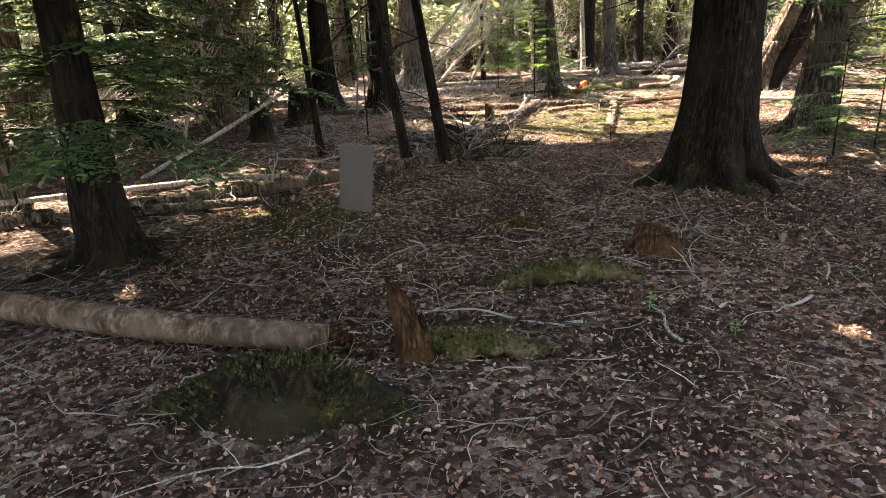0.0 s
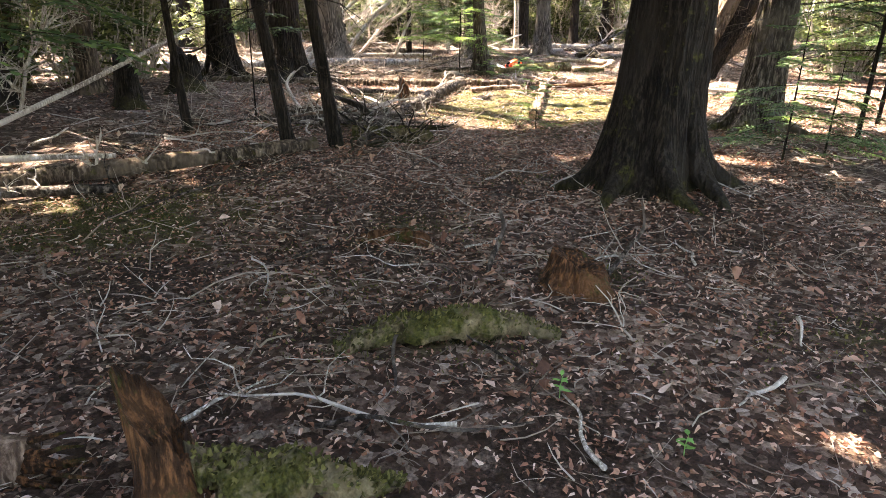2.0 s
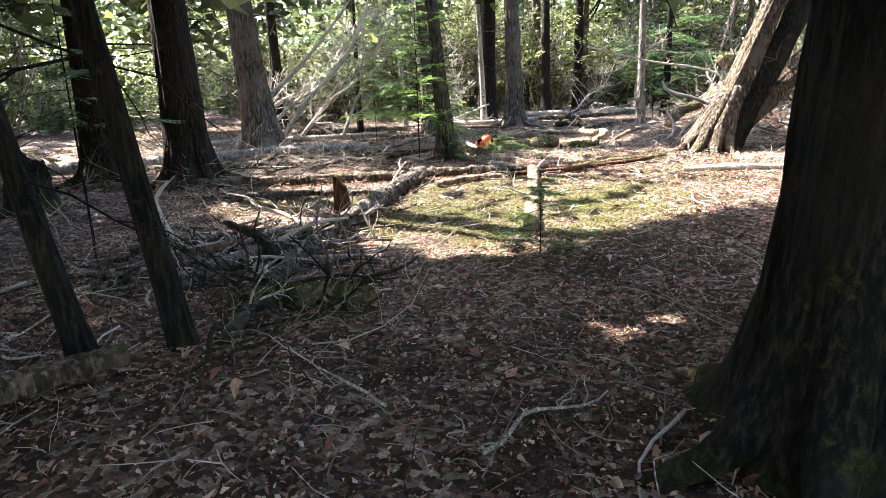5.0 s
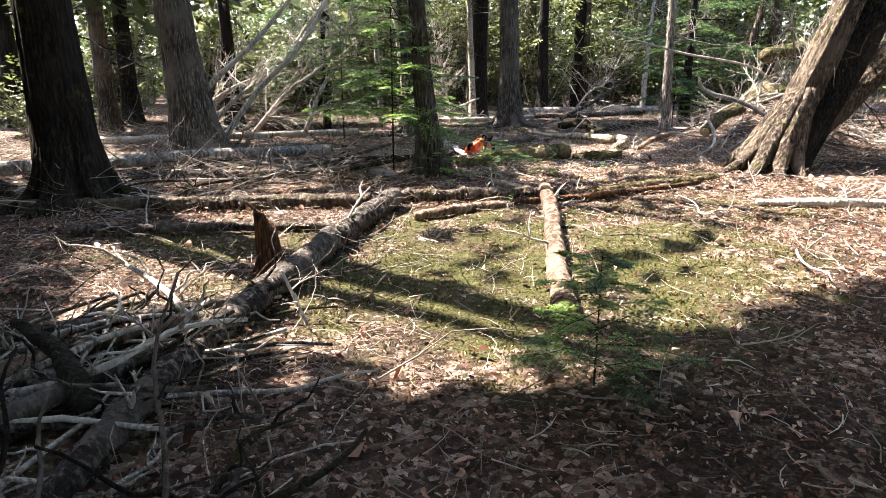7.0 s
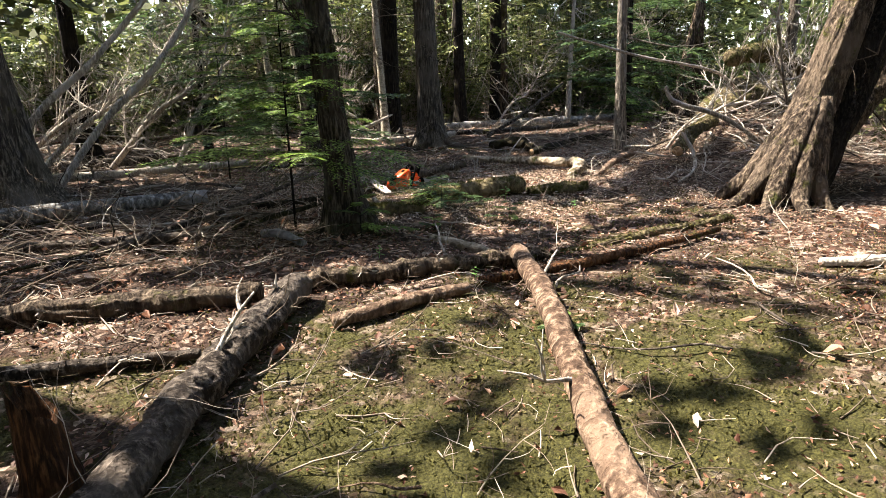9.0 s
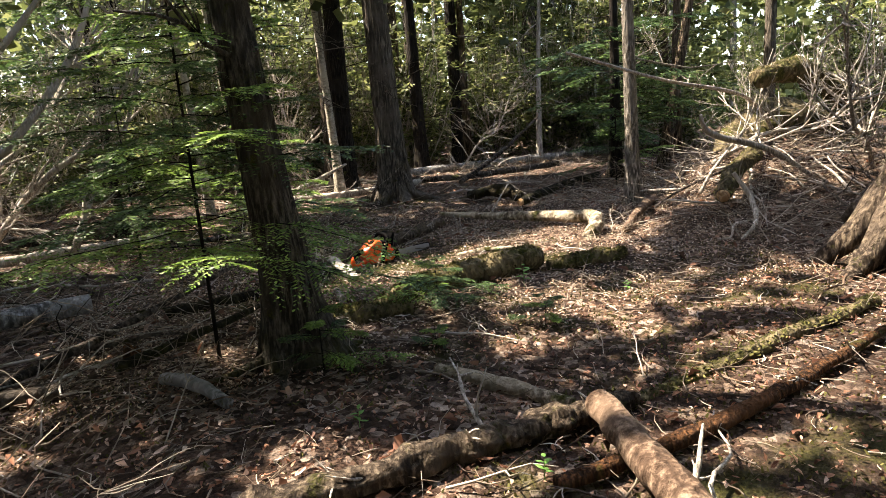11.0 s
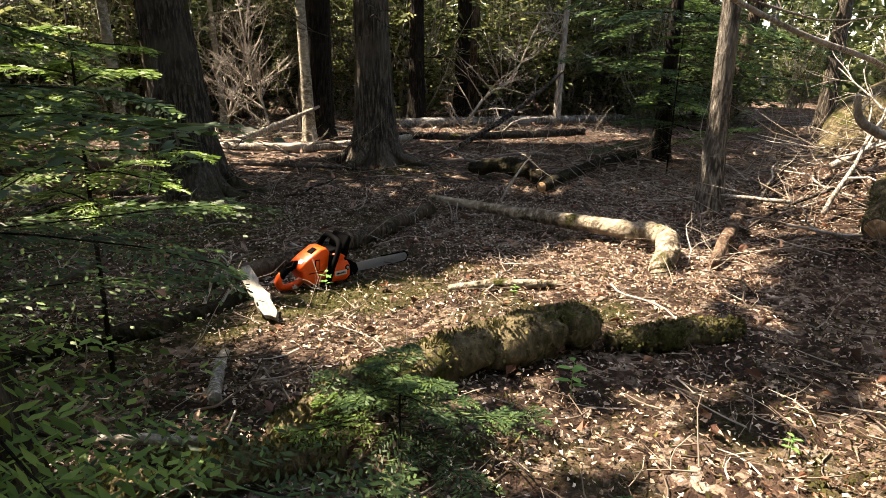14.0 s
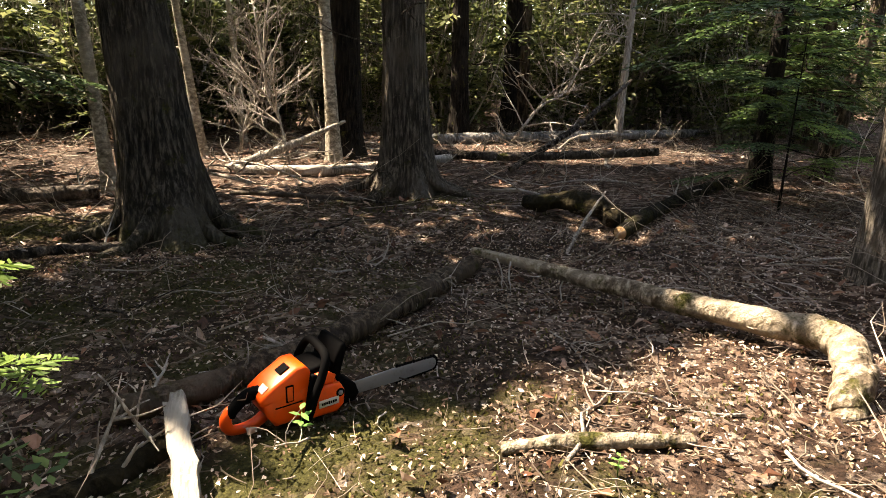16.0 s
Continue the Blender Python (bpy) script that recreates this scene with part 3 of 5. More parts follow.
def log(name, pts, radii, material, label, sides=18, ridge=0.09, seed=1, group="", stubs=0, n=30, category="log", cut=None, squash=1.0):
    """A fallen stem through the given points (x, y, height over the floor of its axis)."""
    rng = random.Random(seed)
    p3 = [on_ground(x, y, h) for x, y, h in pts]
    o = p3[0].copy()
    line = curve_points([p - o for p in p3], n)
    rad = [float(np.interp(k / (n - 1), np.linspace(0, 1, len(radii)), radii)) * rng.uniform(1 - 0.8 * ridge, 1 + 0.9 * ridge) for k in range(n)]
    line = [p + Vector((rng.uniform(-1, 1), rng.uniform(-1, 1), rng.uniform(-.5, .5))) * rad[k] * 1.6 * ridge for k, p in enumerate(line)]
    ob = part(name, Shape().tube(curve_points(line, n * 3), [float(np.interp(k / (3 * n - 1), np.linspace(0, 1, n), rad)) for k in range(3 * n)], sides, ridge * 1.3, seed, squash=squash, grain=7.0), material)
    ob.location = o
    tagged(ob, label, category, group)
    for k in range(stubs):
        i = rng.randint(2, n - 3)
        d = Vector((rng.uniform(-1, 1), rng.uniform(-1, 1), rng.uniform(0.0, 1.0))).normalized()
        bare_limb(ob, WOOD_DEAD, line[i], d, rng.uniform(0.12, 0.45), rad[i] * 0.16 + 0.003, rng, 1, 0.25, "bare broken side branch", "stub")
    if material is MOSSY:
        cover = Shape()
        up = Vector((0, 0, 1))
        for k in range(int(1500 * sum(rad) / n / 0.09)):
            i = rng.randrange(n - 1)
            t = rng.random()
            c, r0 = line[i].lerp(line[i + 1], t), rad[i] * (1 - t) + rad[i + 1] * t
            d = (line[i + 1] - line[i]).normalized()
            a = rng.gauss(0, 0.75)
            w = d.cross(up).normalized()
            nrm = up * math.cos(a) + w * math.sin(a)
            blade(cover, c + nrm * r0 * 0.97, nrm, rng)
        tagged(part("moss_cover", cover, MOSS_TUFT, ob, "fuzzy yellow-green moss"), kind="stuff")
    if cut is not None:
        e = line[cut]
        d = (line[cut] - line[1 if cut == 0 else -2]).normalized()
        s = Shape().tube([e - d * 0.004, e + d * 0.004], [rad[cut] * 0.93, rad[cut] * 0.9], sides)
        part("cut_face", s, WOOD_CUT, ob, "pale orange sawn end")
    return ob


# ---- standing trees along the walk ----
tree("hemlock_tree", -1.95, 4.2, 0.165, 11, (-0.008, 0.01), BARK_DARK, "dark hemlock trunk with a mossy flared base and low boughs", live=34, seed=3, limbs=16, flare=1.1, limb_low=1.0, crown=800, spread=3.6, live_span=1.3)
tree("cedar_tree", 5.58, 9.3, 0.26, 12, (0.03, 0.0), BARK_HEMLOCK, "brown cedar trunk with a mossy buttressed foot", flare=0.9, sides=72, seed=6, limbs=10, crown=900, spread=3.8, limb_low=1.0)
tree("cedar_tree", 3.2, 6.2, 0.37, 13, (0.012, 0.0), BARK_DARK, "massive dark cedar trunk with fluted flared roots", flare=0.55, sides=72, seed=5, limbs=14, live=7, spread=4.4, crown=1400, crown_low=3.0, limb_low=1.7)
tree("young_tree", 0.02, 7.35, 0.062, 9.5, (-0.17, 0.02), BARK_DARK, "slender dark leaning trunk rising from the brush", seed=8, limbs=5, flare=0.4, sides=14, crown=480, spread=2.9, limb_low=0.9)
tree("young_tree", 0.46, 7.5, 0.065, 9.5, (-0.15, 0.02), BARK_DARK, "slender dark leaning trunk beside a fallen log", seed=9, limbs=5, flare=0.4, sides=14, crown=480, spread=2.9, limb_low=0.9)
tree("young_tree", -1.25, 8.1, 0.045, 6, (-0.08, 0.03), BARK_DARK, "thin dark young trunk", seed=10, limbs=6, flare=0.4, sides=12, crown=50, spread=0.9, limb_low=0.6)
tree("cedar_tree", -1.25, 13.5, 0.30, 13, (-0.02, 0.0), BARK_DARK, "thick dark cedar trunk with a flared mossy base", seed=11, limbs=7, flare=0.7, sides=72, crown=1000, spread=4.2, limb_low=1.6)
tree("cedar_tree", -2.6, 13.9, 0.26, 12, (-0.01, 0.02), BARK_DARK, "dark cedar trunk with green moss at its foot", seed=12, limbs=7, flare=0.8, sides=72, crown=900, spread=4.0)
tree("cedar_tree", -0.85, 16.7, 0.30, 13, (-0.085, 0.02), BARK_CEDAR, "grey fibrous cedar trunk with brown flared roots", seed=13, limbs=8, flare=1.1, sides=72, crown=420, spread=2.8)
tree("hemlock_tree", 2.42, 14.5, 0.125, 10, (-0.075, 0.03), BARK_HEMLOCK, "slim grey-brown hemlock trunk with a mossy root foot", seed=14, limbs=3, flare=1.3, sides=72, crown=160, spread=1.6, limb_low=1.5)
tree("cedar_tree", 4.66, 20.85, 0.235, 13, (-0.025, 0.0), BARK_CEDAR, "grey cedar trunk with stringy bark and fluted base", seed=15, limbs=6, flare=0.75, sides=72, crown=850, spread=3.5)
tree("cedar_tree", 2.62, 19.75, 0.26, 13, (-0.075, 0.02), BARK_HEMLOCK, "broad dark cedar trunk leaning above spreading roots", seed=16, limbs=6, flare=1.0, sides=72, crown=850, spread=3.5)
tree("young_tree", 6.63, 17.4, 0.085, 8, (-0.012, 0.02), BARK_GREYBROWN, "slim brown-grey trunk with shaggy bark", seed=17, limbs=6, flare=0.5, sides=18, crown=120, spread=1.5, limb_low=1.0)
tree("birch_tree", 4.18, 23.0, 0.085, 9, (-0.045, 0.0), BARK_BIRCH, "slender pale birch stem", seed=18, limbs=3, flare=0.4, sides=16, crown=90, spread=1.4)
tree("birch_tree", 1.9, 21.3, 0.065, 9, (-0.05, 0.0), BARK_BIRCH, "thin pale birch stem behind a dark trunk", seed=19, limbs=3, flare=0.3, sides=14, crown=80, spread=1.2)
tree("birch_tree", 2.55, 23.6, 0.06, 8, (-0.10, 0.0), BARK_BIRCH, "thin pale birch stem", seed=20, limbs=4, flare=0.3, sides=12, crown=70, spread=1.2)
tree("birch_tree", 3.0, 25.4, 0.055, 8, (-0.05, 0.0), BARK_BIRCH, "thin pale birch stem before the thicket", seed=21, limbs=4, flare=0.3, sides=12, crown=60, spread=1.2)
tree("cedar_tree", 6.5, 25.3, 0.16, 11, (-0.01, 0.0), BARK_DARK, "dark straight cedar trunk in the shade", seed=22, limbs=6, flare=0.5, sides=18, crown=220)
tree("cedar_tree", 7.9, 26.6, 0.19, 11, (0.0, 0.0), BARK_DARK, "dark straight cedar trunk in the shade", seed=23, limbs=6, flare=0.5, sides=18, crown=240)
tree("cedar_tree", 4.4, 25.2, 0.14, 11, (0.01, 0.0), BARK_BROWN, "dark straight cedar trunk in the shade", seed=24, limbs=6, flare=0.5, sides=16, crown=200)
tree("hemlock_tree", 8.4, 20.4, 0.10, 7, (0.0, 0.0), BARK_DARK, "small dark hemlock with drooping sunlit boughs", seed=25, limbs=8, flare=0.9, sides=18, crown=120, spread=1.3, live=34, limb_low=0.5)
tree("hemlock_tree", 9.7, 20.9, 0.105, 8, (0.2, 0.0), BARK_BROWN, "slim dark trunk leaning in the shade behind the mound", seed=26, limbs=4, flare=0.6, sides=16, crown=100, spread=1.4)

tree("hemlock_tree", 0.75, 20.6, 0.07, 7, (0.0, 0.0), BARK_DARK, "slim hemlock with low hanging green boughs", seed=27, limbs=3, flare=0.6, sides=14, crown=90, spread=1.4, live=16, limb_low=1.1)

# crowded tall cedars, mostly unseen, added west of and behind the walk to shade it
for k, (x, y, r) in enumerate(((-4.3, 9.7, .2), (-4.7, 7.3, .17), (-5.6, 11.2, .2), (-3.9, 11.4, .16), (-3.9, 1.9, .18), (-5.0, 4.4, .16), (-1.3, 21.4, .15), (-3.7, 20.9, .18), (-4.0, 23.0, .2), (-1.8, -1.9, .2), (1.4, -4.4, .18))):
    tree("shade_cedar", x, y, r, 12 + k % 3, (0.01 * (k % 3 - 1), 0), (BARK_DARK, BARK_BROWN)[k % 2], "tall straight cedar added to the surrounding wood for shade", flare=.6, sides=18, limbs=6, crown=900, crown_low=3.0, spread=3.3, seed=440 + k,
         group="tall trees of the surrounding wood")

# the forked leaning tree
lean_base = on_ground(6.45, 14.15, -0.1)
lt = thing("leaning_tree", lean_base, "forked leaning cedar with deeply furrowed sunlit bark", "tree")
n = 24
hs = [(k / (n - 1)) ** 1.5 for k in range(n)]
part("trunk", Shape().tube([Vector((0.0 + 3.7 * h, 0.9 * h, 8.0 * h)) for h in hs], [0.235 * (1 - 0.6 * h) for h in hs], 84, 0.14, 31, 0.55, grain=3.0, furrow=0.16), BARK_BROWN, lt, "deeply furrowed brown trunk")
# added near-black stem that stands for the shade under the leaning trunk
part("shaded_underside", Shape().tube([Vector((0.25 + 4.3 * h, 0.05 + 0.85 * h, 0.0 + 7.6 * h)) for h in hs], [0.25 * (1 - 0.7 * h) for h in hs], 48, 0.2, 35, 0.5, grain=2.0, furrow=0.12), BARK_DARK, lt, "underside of the leaning trunk, shade put into its dark colour")
part("trunk", Shape().tube([Vector((0.32 + 5.9 * h, 0.3 + 1.0 * h, 0.25 + 4.5 * h + 0.8 * h * h)) for h in hs], [0.26 * (1 - 0.7 * h) for h in hs], 64, 0.12, 32, 0.3, grain=1.5, furrow=0.12), BARK_BROWN, lt, "second trunk leaning lower")
for k, (a, reach) in enumerate(((3.3, .75), (3.9, .8), (4.5, .7), (5.1, .6), (2.5, .6))):
    line = [(math.cos(a) * d + 0.4 * z, math.sin(a) * d, z + 0.08) for d, z in ((.1, 1.0), (.18, .6), (.27, .3), (.42, .1), (reach, -.04))]
    part("root", Shape().tube(curve_points(line, 12), [.03, .06, .085, .1, .105, .105, .095, .085, .07, .055, .04, .02], 16, 0.24, 36 + k, grain=3.0), BARK_BROWN, lt)
part("crown", crown_shape(lean_base, Vector((3.6, 1.3, 9)), random.Random(33), 260, 4.5, 9.5, 2.2, 0.42), FOLIAGE_FAR, lt)
rng = random.Random(34)
for k in range(8):
    h = rng.uniform(0.15, 0.5)
    bare_limb(lt, BARK_BROWN, Vector((0.32 + 5.7 * h, 0.3 + h, 0.2 + 4.7 * h)), (rng.uniform(-0.5, 0.5), rng.uniform(-0.8, 0.2), rng.uniform(-1, 0.2)), rng.uniform(0.5, 1.2), 0.013, rng, 2, 0.25, "bare drooping dead limb")

# dead snags, stumps
sn = thing("dead_snag", on_ground(9.4, 25.1), "bleached dead snag with broken branches", "dead tree")
sh = Shape().tube(curve_points([(0, 0, -.05), (0.03, 0, 1.2), (0.08, 0, 2.6), (0.2, 0, 4.6)], 12), taper(0.085, 0.03, 12), 12, 0.05, 41)
part("trunk", sh, WOOD_DEAD, sn)
rng = random.Random(42)
for k in range(12):
    bare_limb(sn, WOOD_DEAD, (0.05, 0, rng.uniform(1.4, 4.2)), (rng.uniform(-1, 1), rng.uniform(-.6, .6), rng.uniform(-.5, .3)), rng.uniform(.5, 1.1), 0.014, rng, 2)


def stump(x, y, r, h, material, label, seed, spike=0.5, sides=22, lean=(0, 0)):
    """A rotten stump with a jagged, splintered top and a hollow."""
    rng = random.Random(seed)
    sh = Shape()
    rings = 9
    tops = [h * (1 - spike * (0.5 + 0.5 * math.cos(2 * math.pi * s / sides + rng.uniform(-.3, .3))) * rng.uniform(0.6, 1.15)) for s in range(sides)]
    for k in range(rings):
        for s in range(sides):
            a = 2 * math.pi * s / sides
            t = k / (rings - 1)
            z = tops[s] * t
            rr = r * (1 + 0.75 * math.exp(-z / 0.07) * (0.6 + 0.4 * math.cos(4 * a + seed))) * (1 - 0.35 * z / h) * (1 + 0.12 * noise.noise(Vector((a * 3, z * 9, seed))))
            sh.v.append(Vector((math.cos(a) * rr + lean[0] * z, math.sin(a) * rr + lean[1] * z, z - 0.04)))
    for s in range(sides):
        a = 2 * math.pi * s / sides
        sh.v.append(Vector((math.cos(a) * r * 0.45 + lean[0] * tops[s], math.sin(a) * r * 0.45 + lean[1] * tops[s], tops[s] * 0.72)))
    c = len(sh.v)
    sh.v.append(Vector((0, 0, h * 0.25)))
    for k in range(rings):
        for s in range(sides):
            a, b = k * sides + s, k * sides + (s + 1) % sides
            sh.f.append((a, b, b + sides, a + sides))
    for s in range(sides):
        sh.f.append((rings * sides + s, rings * sides + (s + 1) % sides, c))
    ob = part("stump", sh, material)
    ob.location = on_ground(x, y)
    return tagged(ob, label, "stump")


stump(0.64, 2.6, 0.1, 0.47, WOOD_ROT, "splintered reddish rotten stump beside a fallen pole", 3, 0.75, lean=(-0.2, 0.05))
stump(2.2, 4.25, 0.2, 0.26, WOOD_ROT, "low crumbling mossy stump in leaf litter", 4, 0.5)
stump(1.0, 11.35, 0.1, 0.5, WOOD_ROT, "broken hollow brown stump beside the dark log", 6, 0.28, lean=(-0.08, 0))
stump(-2.8, 10.2, 0.2, 0.75, BARK_DARK, "dark old stump among brush", 7, 0.4)
stump(-2.6, 11.9, 0.28, 0.8, BARK_DARK, "dark mossy stump among brush", 8, 0.5)
stump(1.5, 15.0, 0.06, 0.17, WOOD_ROT, "small dark stub of a stump", 9, 0.4)

def hummock(x, y, rx, ry, h, seed, label):
    """An uneven mossy lump with hollows, sunk into the floor."""
    sh = Shape()
    rings, sides = 14, 34
    for k in range(rings):
        q = k / (rings - 1)
        for i in range(sides):
            a = 2 * math.pi * i / sides
            u, v = math.cos(a) * q * rx, math.sin(a) * q * ry
            bumps = noise.noise(Vector((u * 7, v * 7, seed))) * 0.5 + noise.noise(Vector((u * 17, v * 17, seed + 3))) * 0.35
            z = h * (1 - q * q) * (0.75 + 0.9 * bumps) + float(ground_z(x + u, y + v)) - 0.03 * q - 0.01
            sh.v.append(Vector((u * (1 + 0.25 * bumps), v * (1 + 0.25 * bumps), z)))
    for k in range(rings - 1):
        for i in range(sides):
            a, b = k * sides + i, k * sides + (i + 1) % sides
            sh.f.append((a, b, b + sides, a + sides))
    ob = part("mossy_hummock", sh, MOSS_SHADED, at=(x, y, 0))
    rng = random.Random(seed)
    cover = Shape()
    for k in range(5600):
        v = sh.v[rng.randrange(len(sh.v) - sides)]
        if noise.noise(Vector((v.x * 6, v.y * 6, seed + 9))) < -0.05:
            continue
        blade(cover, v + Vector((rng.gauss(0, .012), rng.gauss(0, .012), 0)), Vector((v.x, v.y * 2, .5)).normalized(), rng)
    tagged(part("moss_cover", cover, MOSS_TUFT_SHADED, ob, "fuzzy green moss, coloured dark for shade"), kind="stuff")
    return tagged(ob, label, "moss hummock")


# ---- fallen logs ----
log("fallen_pole", [(-4.2, 3.6, .08), (-2.1, 3.1, .1), (-0.9, 2.8, .1), (0.17, 2.62, .08)], [.09, .085, .085, .072], BARK_RED, "pale barked fallen pole with a splintered broken end", seed=51, ridge=0.03)
rng = random.Random(135)
pole = bpy.data.objects["fallen_pole"]
for k in range(7):
    a = on_ground(0.13, 2.63, 0.08) + Vector((0, rng.uniform(-.04, .04), rng.uniform(-.04, .045))) - pole.location
    b = a + Vector((rng.uniform(.1, .3), rng.uniform(-.06, .06), rng.uniform(-.05, .05)))
    part("splinter", Shape().tube(wavy(a, b, 5, .05, rng), taper(.02, .003, 5), 6, .1, k), WOOD_ROT, pole, "torn brown splinter")
log("mossy_root", [(0.7, 2.62, .06), (0.86, 2.57, .05), (1.02, 2.6, .07), (1.18, 2.57, .04), (1.32, 2.64, -.01)], [.075, .055, .065, .045, .03], MOSSY, "short mossy root running from a stump", seed=52, n=18, ridge=0.3)
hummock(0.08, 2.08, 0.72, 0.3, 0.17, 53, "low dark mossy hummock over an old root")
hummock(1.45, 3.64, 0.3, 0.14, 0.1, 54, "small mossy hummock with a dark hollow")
log("fallen_log", [(-4.5, 4.75, .07), (-2.6, 5.4, .09), (-1.0, 6.3, .08), (0.3, 7.2, .08)], [.085, .08, .07, .06], BARK_BROWN, "long dark fallen log crossing the moss", seed=55, stubs=5, n=26)
log("fallen_log", [(-3.8, 5.0, .05), (-2.4, 5.42, .06), (-1.0, 5.8, .05)], [.05, .05, .035], BARK_LOG, "thin fallen log lying parallel to a larger one", seed=56, stubs=3)
log("fallen_pole", [(-4.0, 5.6, .1), (-2.2, 6.3, .12), (-1.3, 6.5, .1)], [.03, .03, .02], WOOD_DEAD, "bleached thin fallen pole", seed=57, stubs=4, ridge=0.02)
log("log_end", [(0.55, 8.12, .05), (0.95, 8.2, .06), (1.36, 8.27, .05)], [.06, .075, .07], MOSSY, "short brown mossy log end", seed=58)
log("dark_log", [(1.95, 12.95, .10), (1.62, 12.25, .11), (1.36, 11.6, .1), (1.12, 10.85, .09), (0.9, 10.0, .08), (0.78, 9.0, .08), (0.72, 8.2, .06), (0.68, 7.5, .05)],
    [.08, .095, .09, .085, .08, .06, .045, .035], BARK_LOG, "long dark knotty fallen log", seed=59, stubs=9, n=44, sides=28, ridge=0.14, cut=0)
log("crooked_branch", [(0.66, 9.1, .08), (0.52, 9.28, .2), (0.32, 9.48, .26), (0.16, 9.6, .31)], [.05, .045, .036, .02], BARK_DARK, "dark crooked branch stub rising from the brush pile", seed=180, n=14, category="branch", ridge=0.16)
log("hooked_branch", [(-.52, 10.4, .58), (-.62, 10.3, .42), (-.45, 10.05, .18), (-.2, 9.75, .03)], [.012, .02, .024, .026], WOOD_DEAD, "pale hooked dead branch standing out of the moss", seed=181, n=16, stubs=4, category="branch", ridge=0.06)
log("hooked_branch", [(1.22, 10.35, .32), (1.3, 10.3, .16), (1.36, 10.25, .02)], [.008, .011, .012], WOOD_DEAD, "pale bare forked twig leaning on the dark log", seed=182, n=10, stubs=2, category="branch", ridge=0.04)
log("fallen_branch", [(-.55, 9.35, .05), (0.1, 9.7, .1), (0.95, 10.2, .12)], [.05, .05, .035], BARK_LOG, "thick grey bare branch in the brush pile", seed=183, n=18, stubs=3, category="branch")
log("fallen_branch", [(-.35, 9.0, .05), (0.2, 9.5, .13), (0.8, 10.05, .16)], [.042, .045, .03], BARK_RED, "thick reddish bare branch in the brush pile", seed=184, n=18, stubs=2, category="branch")
log("fallen_branch", [(-.75, 9.9, .04), (0.1, 10.05, .1), (1.1, 10.5, .12)], [.034, .036, .026], BARK_LOG, "thick grey bare branch in the brush pile", seed=185, n=18, stubs=3, category="branch")
log("fallen_branch", [(0.15, 8.45, .05), (0.45, 9.1, .1), (0.85, 9.75, .12)], [.05, .046, .03], BARK_LOG, "thick grey bare branch in the brush pile", seed=186, n=18, stubs=2, category="branch")
log("bark_log", [(3.5, 13.22, .13), (3.32, 12.3, .09), (3.08, 11.2, .07), (2.86, 10.22, .06)], [.062, .07, .075, .08], BARK_RED, "reddish fallen log with peeling pale bark", seed=60, stubs=2, n=30, sides=18, ridge=0.07, cut=-1)
log("cross_log", [(-2.6, 13.25, .06), (-0.8, 13.15, .07), (0.6, 13.06, .07), (1.7, 12.98, .06)], [.055, .062, .066, .06], BARK_BROWN, "dark damp log with moss", seed=61, stubs=5, n=30, sides=24, ridge=0.2)
log("cross_log", [(1.98, 13.08, .06), (2.82, 13.2, .06), (3.3, 13.26, .06), (3.75, 13.32, .03)], [.05, .06, .058, .04], BARK_BROWN, "half-rotten mossy log lying across the way", seed=62, stubs=5, n=36, sides=24, ridge=0.22)
log("cross_branch", [(3.1, 12.85, .04), (4.0, 12.95, .04), (5.2, 13.25, .05)], [.03, .035, .02], WOOD_ROT, "reddish rotten branch beside the cross log", seed=63, stubs=2)
log("mossy_log", [(3.75, 13.34, .0), (4.5, 13.42, .015), (5.6, 13.62, .03)], [.03, .04, .035], MOSSY, "sunken rotten log end under moss", seed=118, n=20, sides=14, ridge=0.2)
log("short_log", [(2.1, 12.48, .04), (2.5, 12.58, .05), (2.98, 12.72, .05)], [.04, .045, .035], BARK_RED, "short barkless log piece", seed=64, n=10)
log("mossy_log", [(3.0, 15.2, .0), (3.35, 15.33, .06), (3.9, 15.5, .09), (4.4, 15.6, .11)], [.05, .085, .1, .1], MOSSY, "thick moss-covered log with a pale sawn end", seed=65, n=24, sides=22, ridge=0.14, cut=-1)
log("mossy_log", [(4.5, 15.5, .03), (4.8, 15.47, .06), (5.15, 15.42, .04)], [.05, .065, .045], MOSSY, "low mossy old log", seed=66, n=12, ridge=0.15)
log("mossy_log", [(2.35, 14.95, .02), (2.75, 15.02, .04), (3.2, 15.0, .03)], [.06, .07, .05], MOSSY, "low mossy root mound under a seedling", seed=67, n=12, ridge=0.18)
log("fallen_pole", [(-6.0, 14.2, .1), (-4.4, 14.6, .12), (-1.6, 15.38, .17), (-0.6, 15.68, .18), (1.1, 16.2, .15)], [.1, .095, .085, .08, .07], BARK_GREY, "long straight grey fallen pole", seed=68, stubs=6, n=26, ridge=0.03)
log("dead_branch", [(0.2, 14.0, .03), (1.3, 15.3, .12), (2.3, 16.8, .25)], [.028, .024, .014], BARK_LOG, "long thin dead branch", seed=69, stubs=5, category="branch")
log("bent_log", [(4.58, 18.43, .18), (4.96, 17.9, .16), (5.25, 17.25, .13), (5.46, 16.95, .12), (5.6, 16.78, .12), (5.64, 16.62, .11), (5.52, 16.46, .07), (5.4, 16.36, .02), (5.33, 16.31, -.05)],
    [.024, .042, .056, .064, .07, .074, .072, .064, .045], BARK_PALE, "pale sunlit log bent like an elbow, held off the ground", seed=70, stubs=0, n=40, sides=20, ridge=0.09)
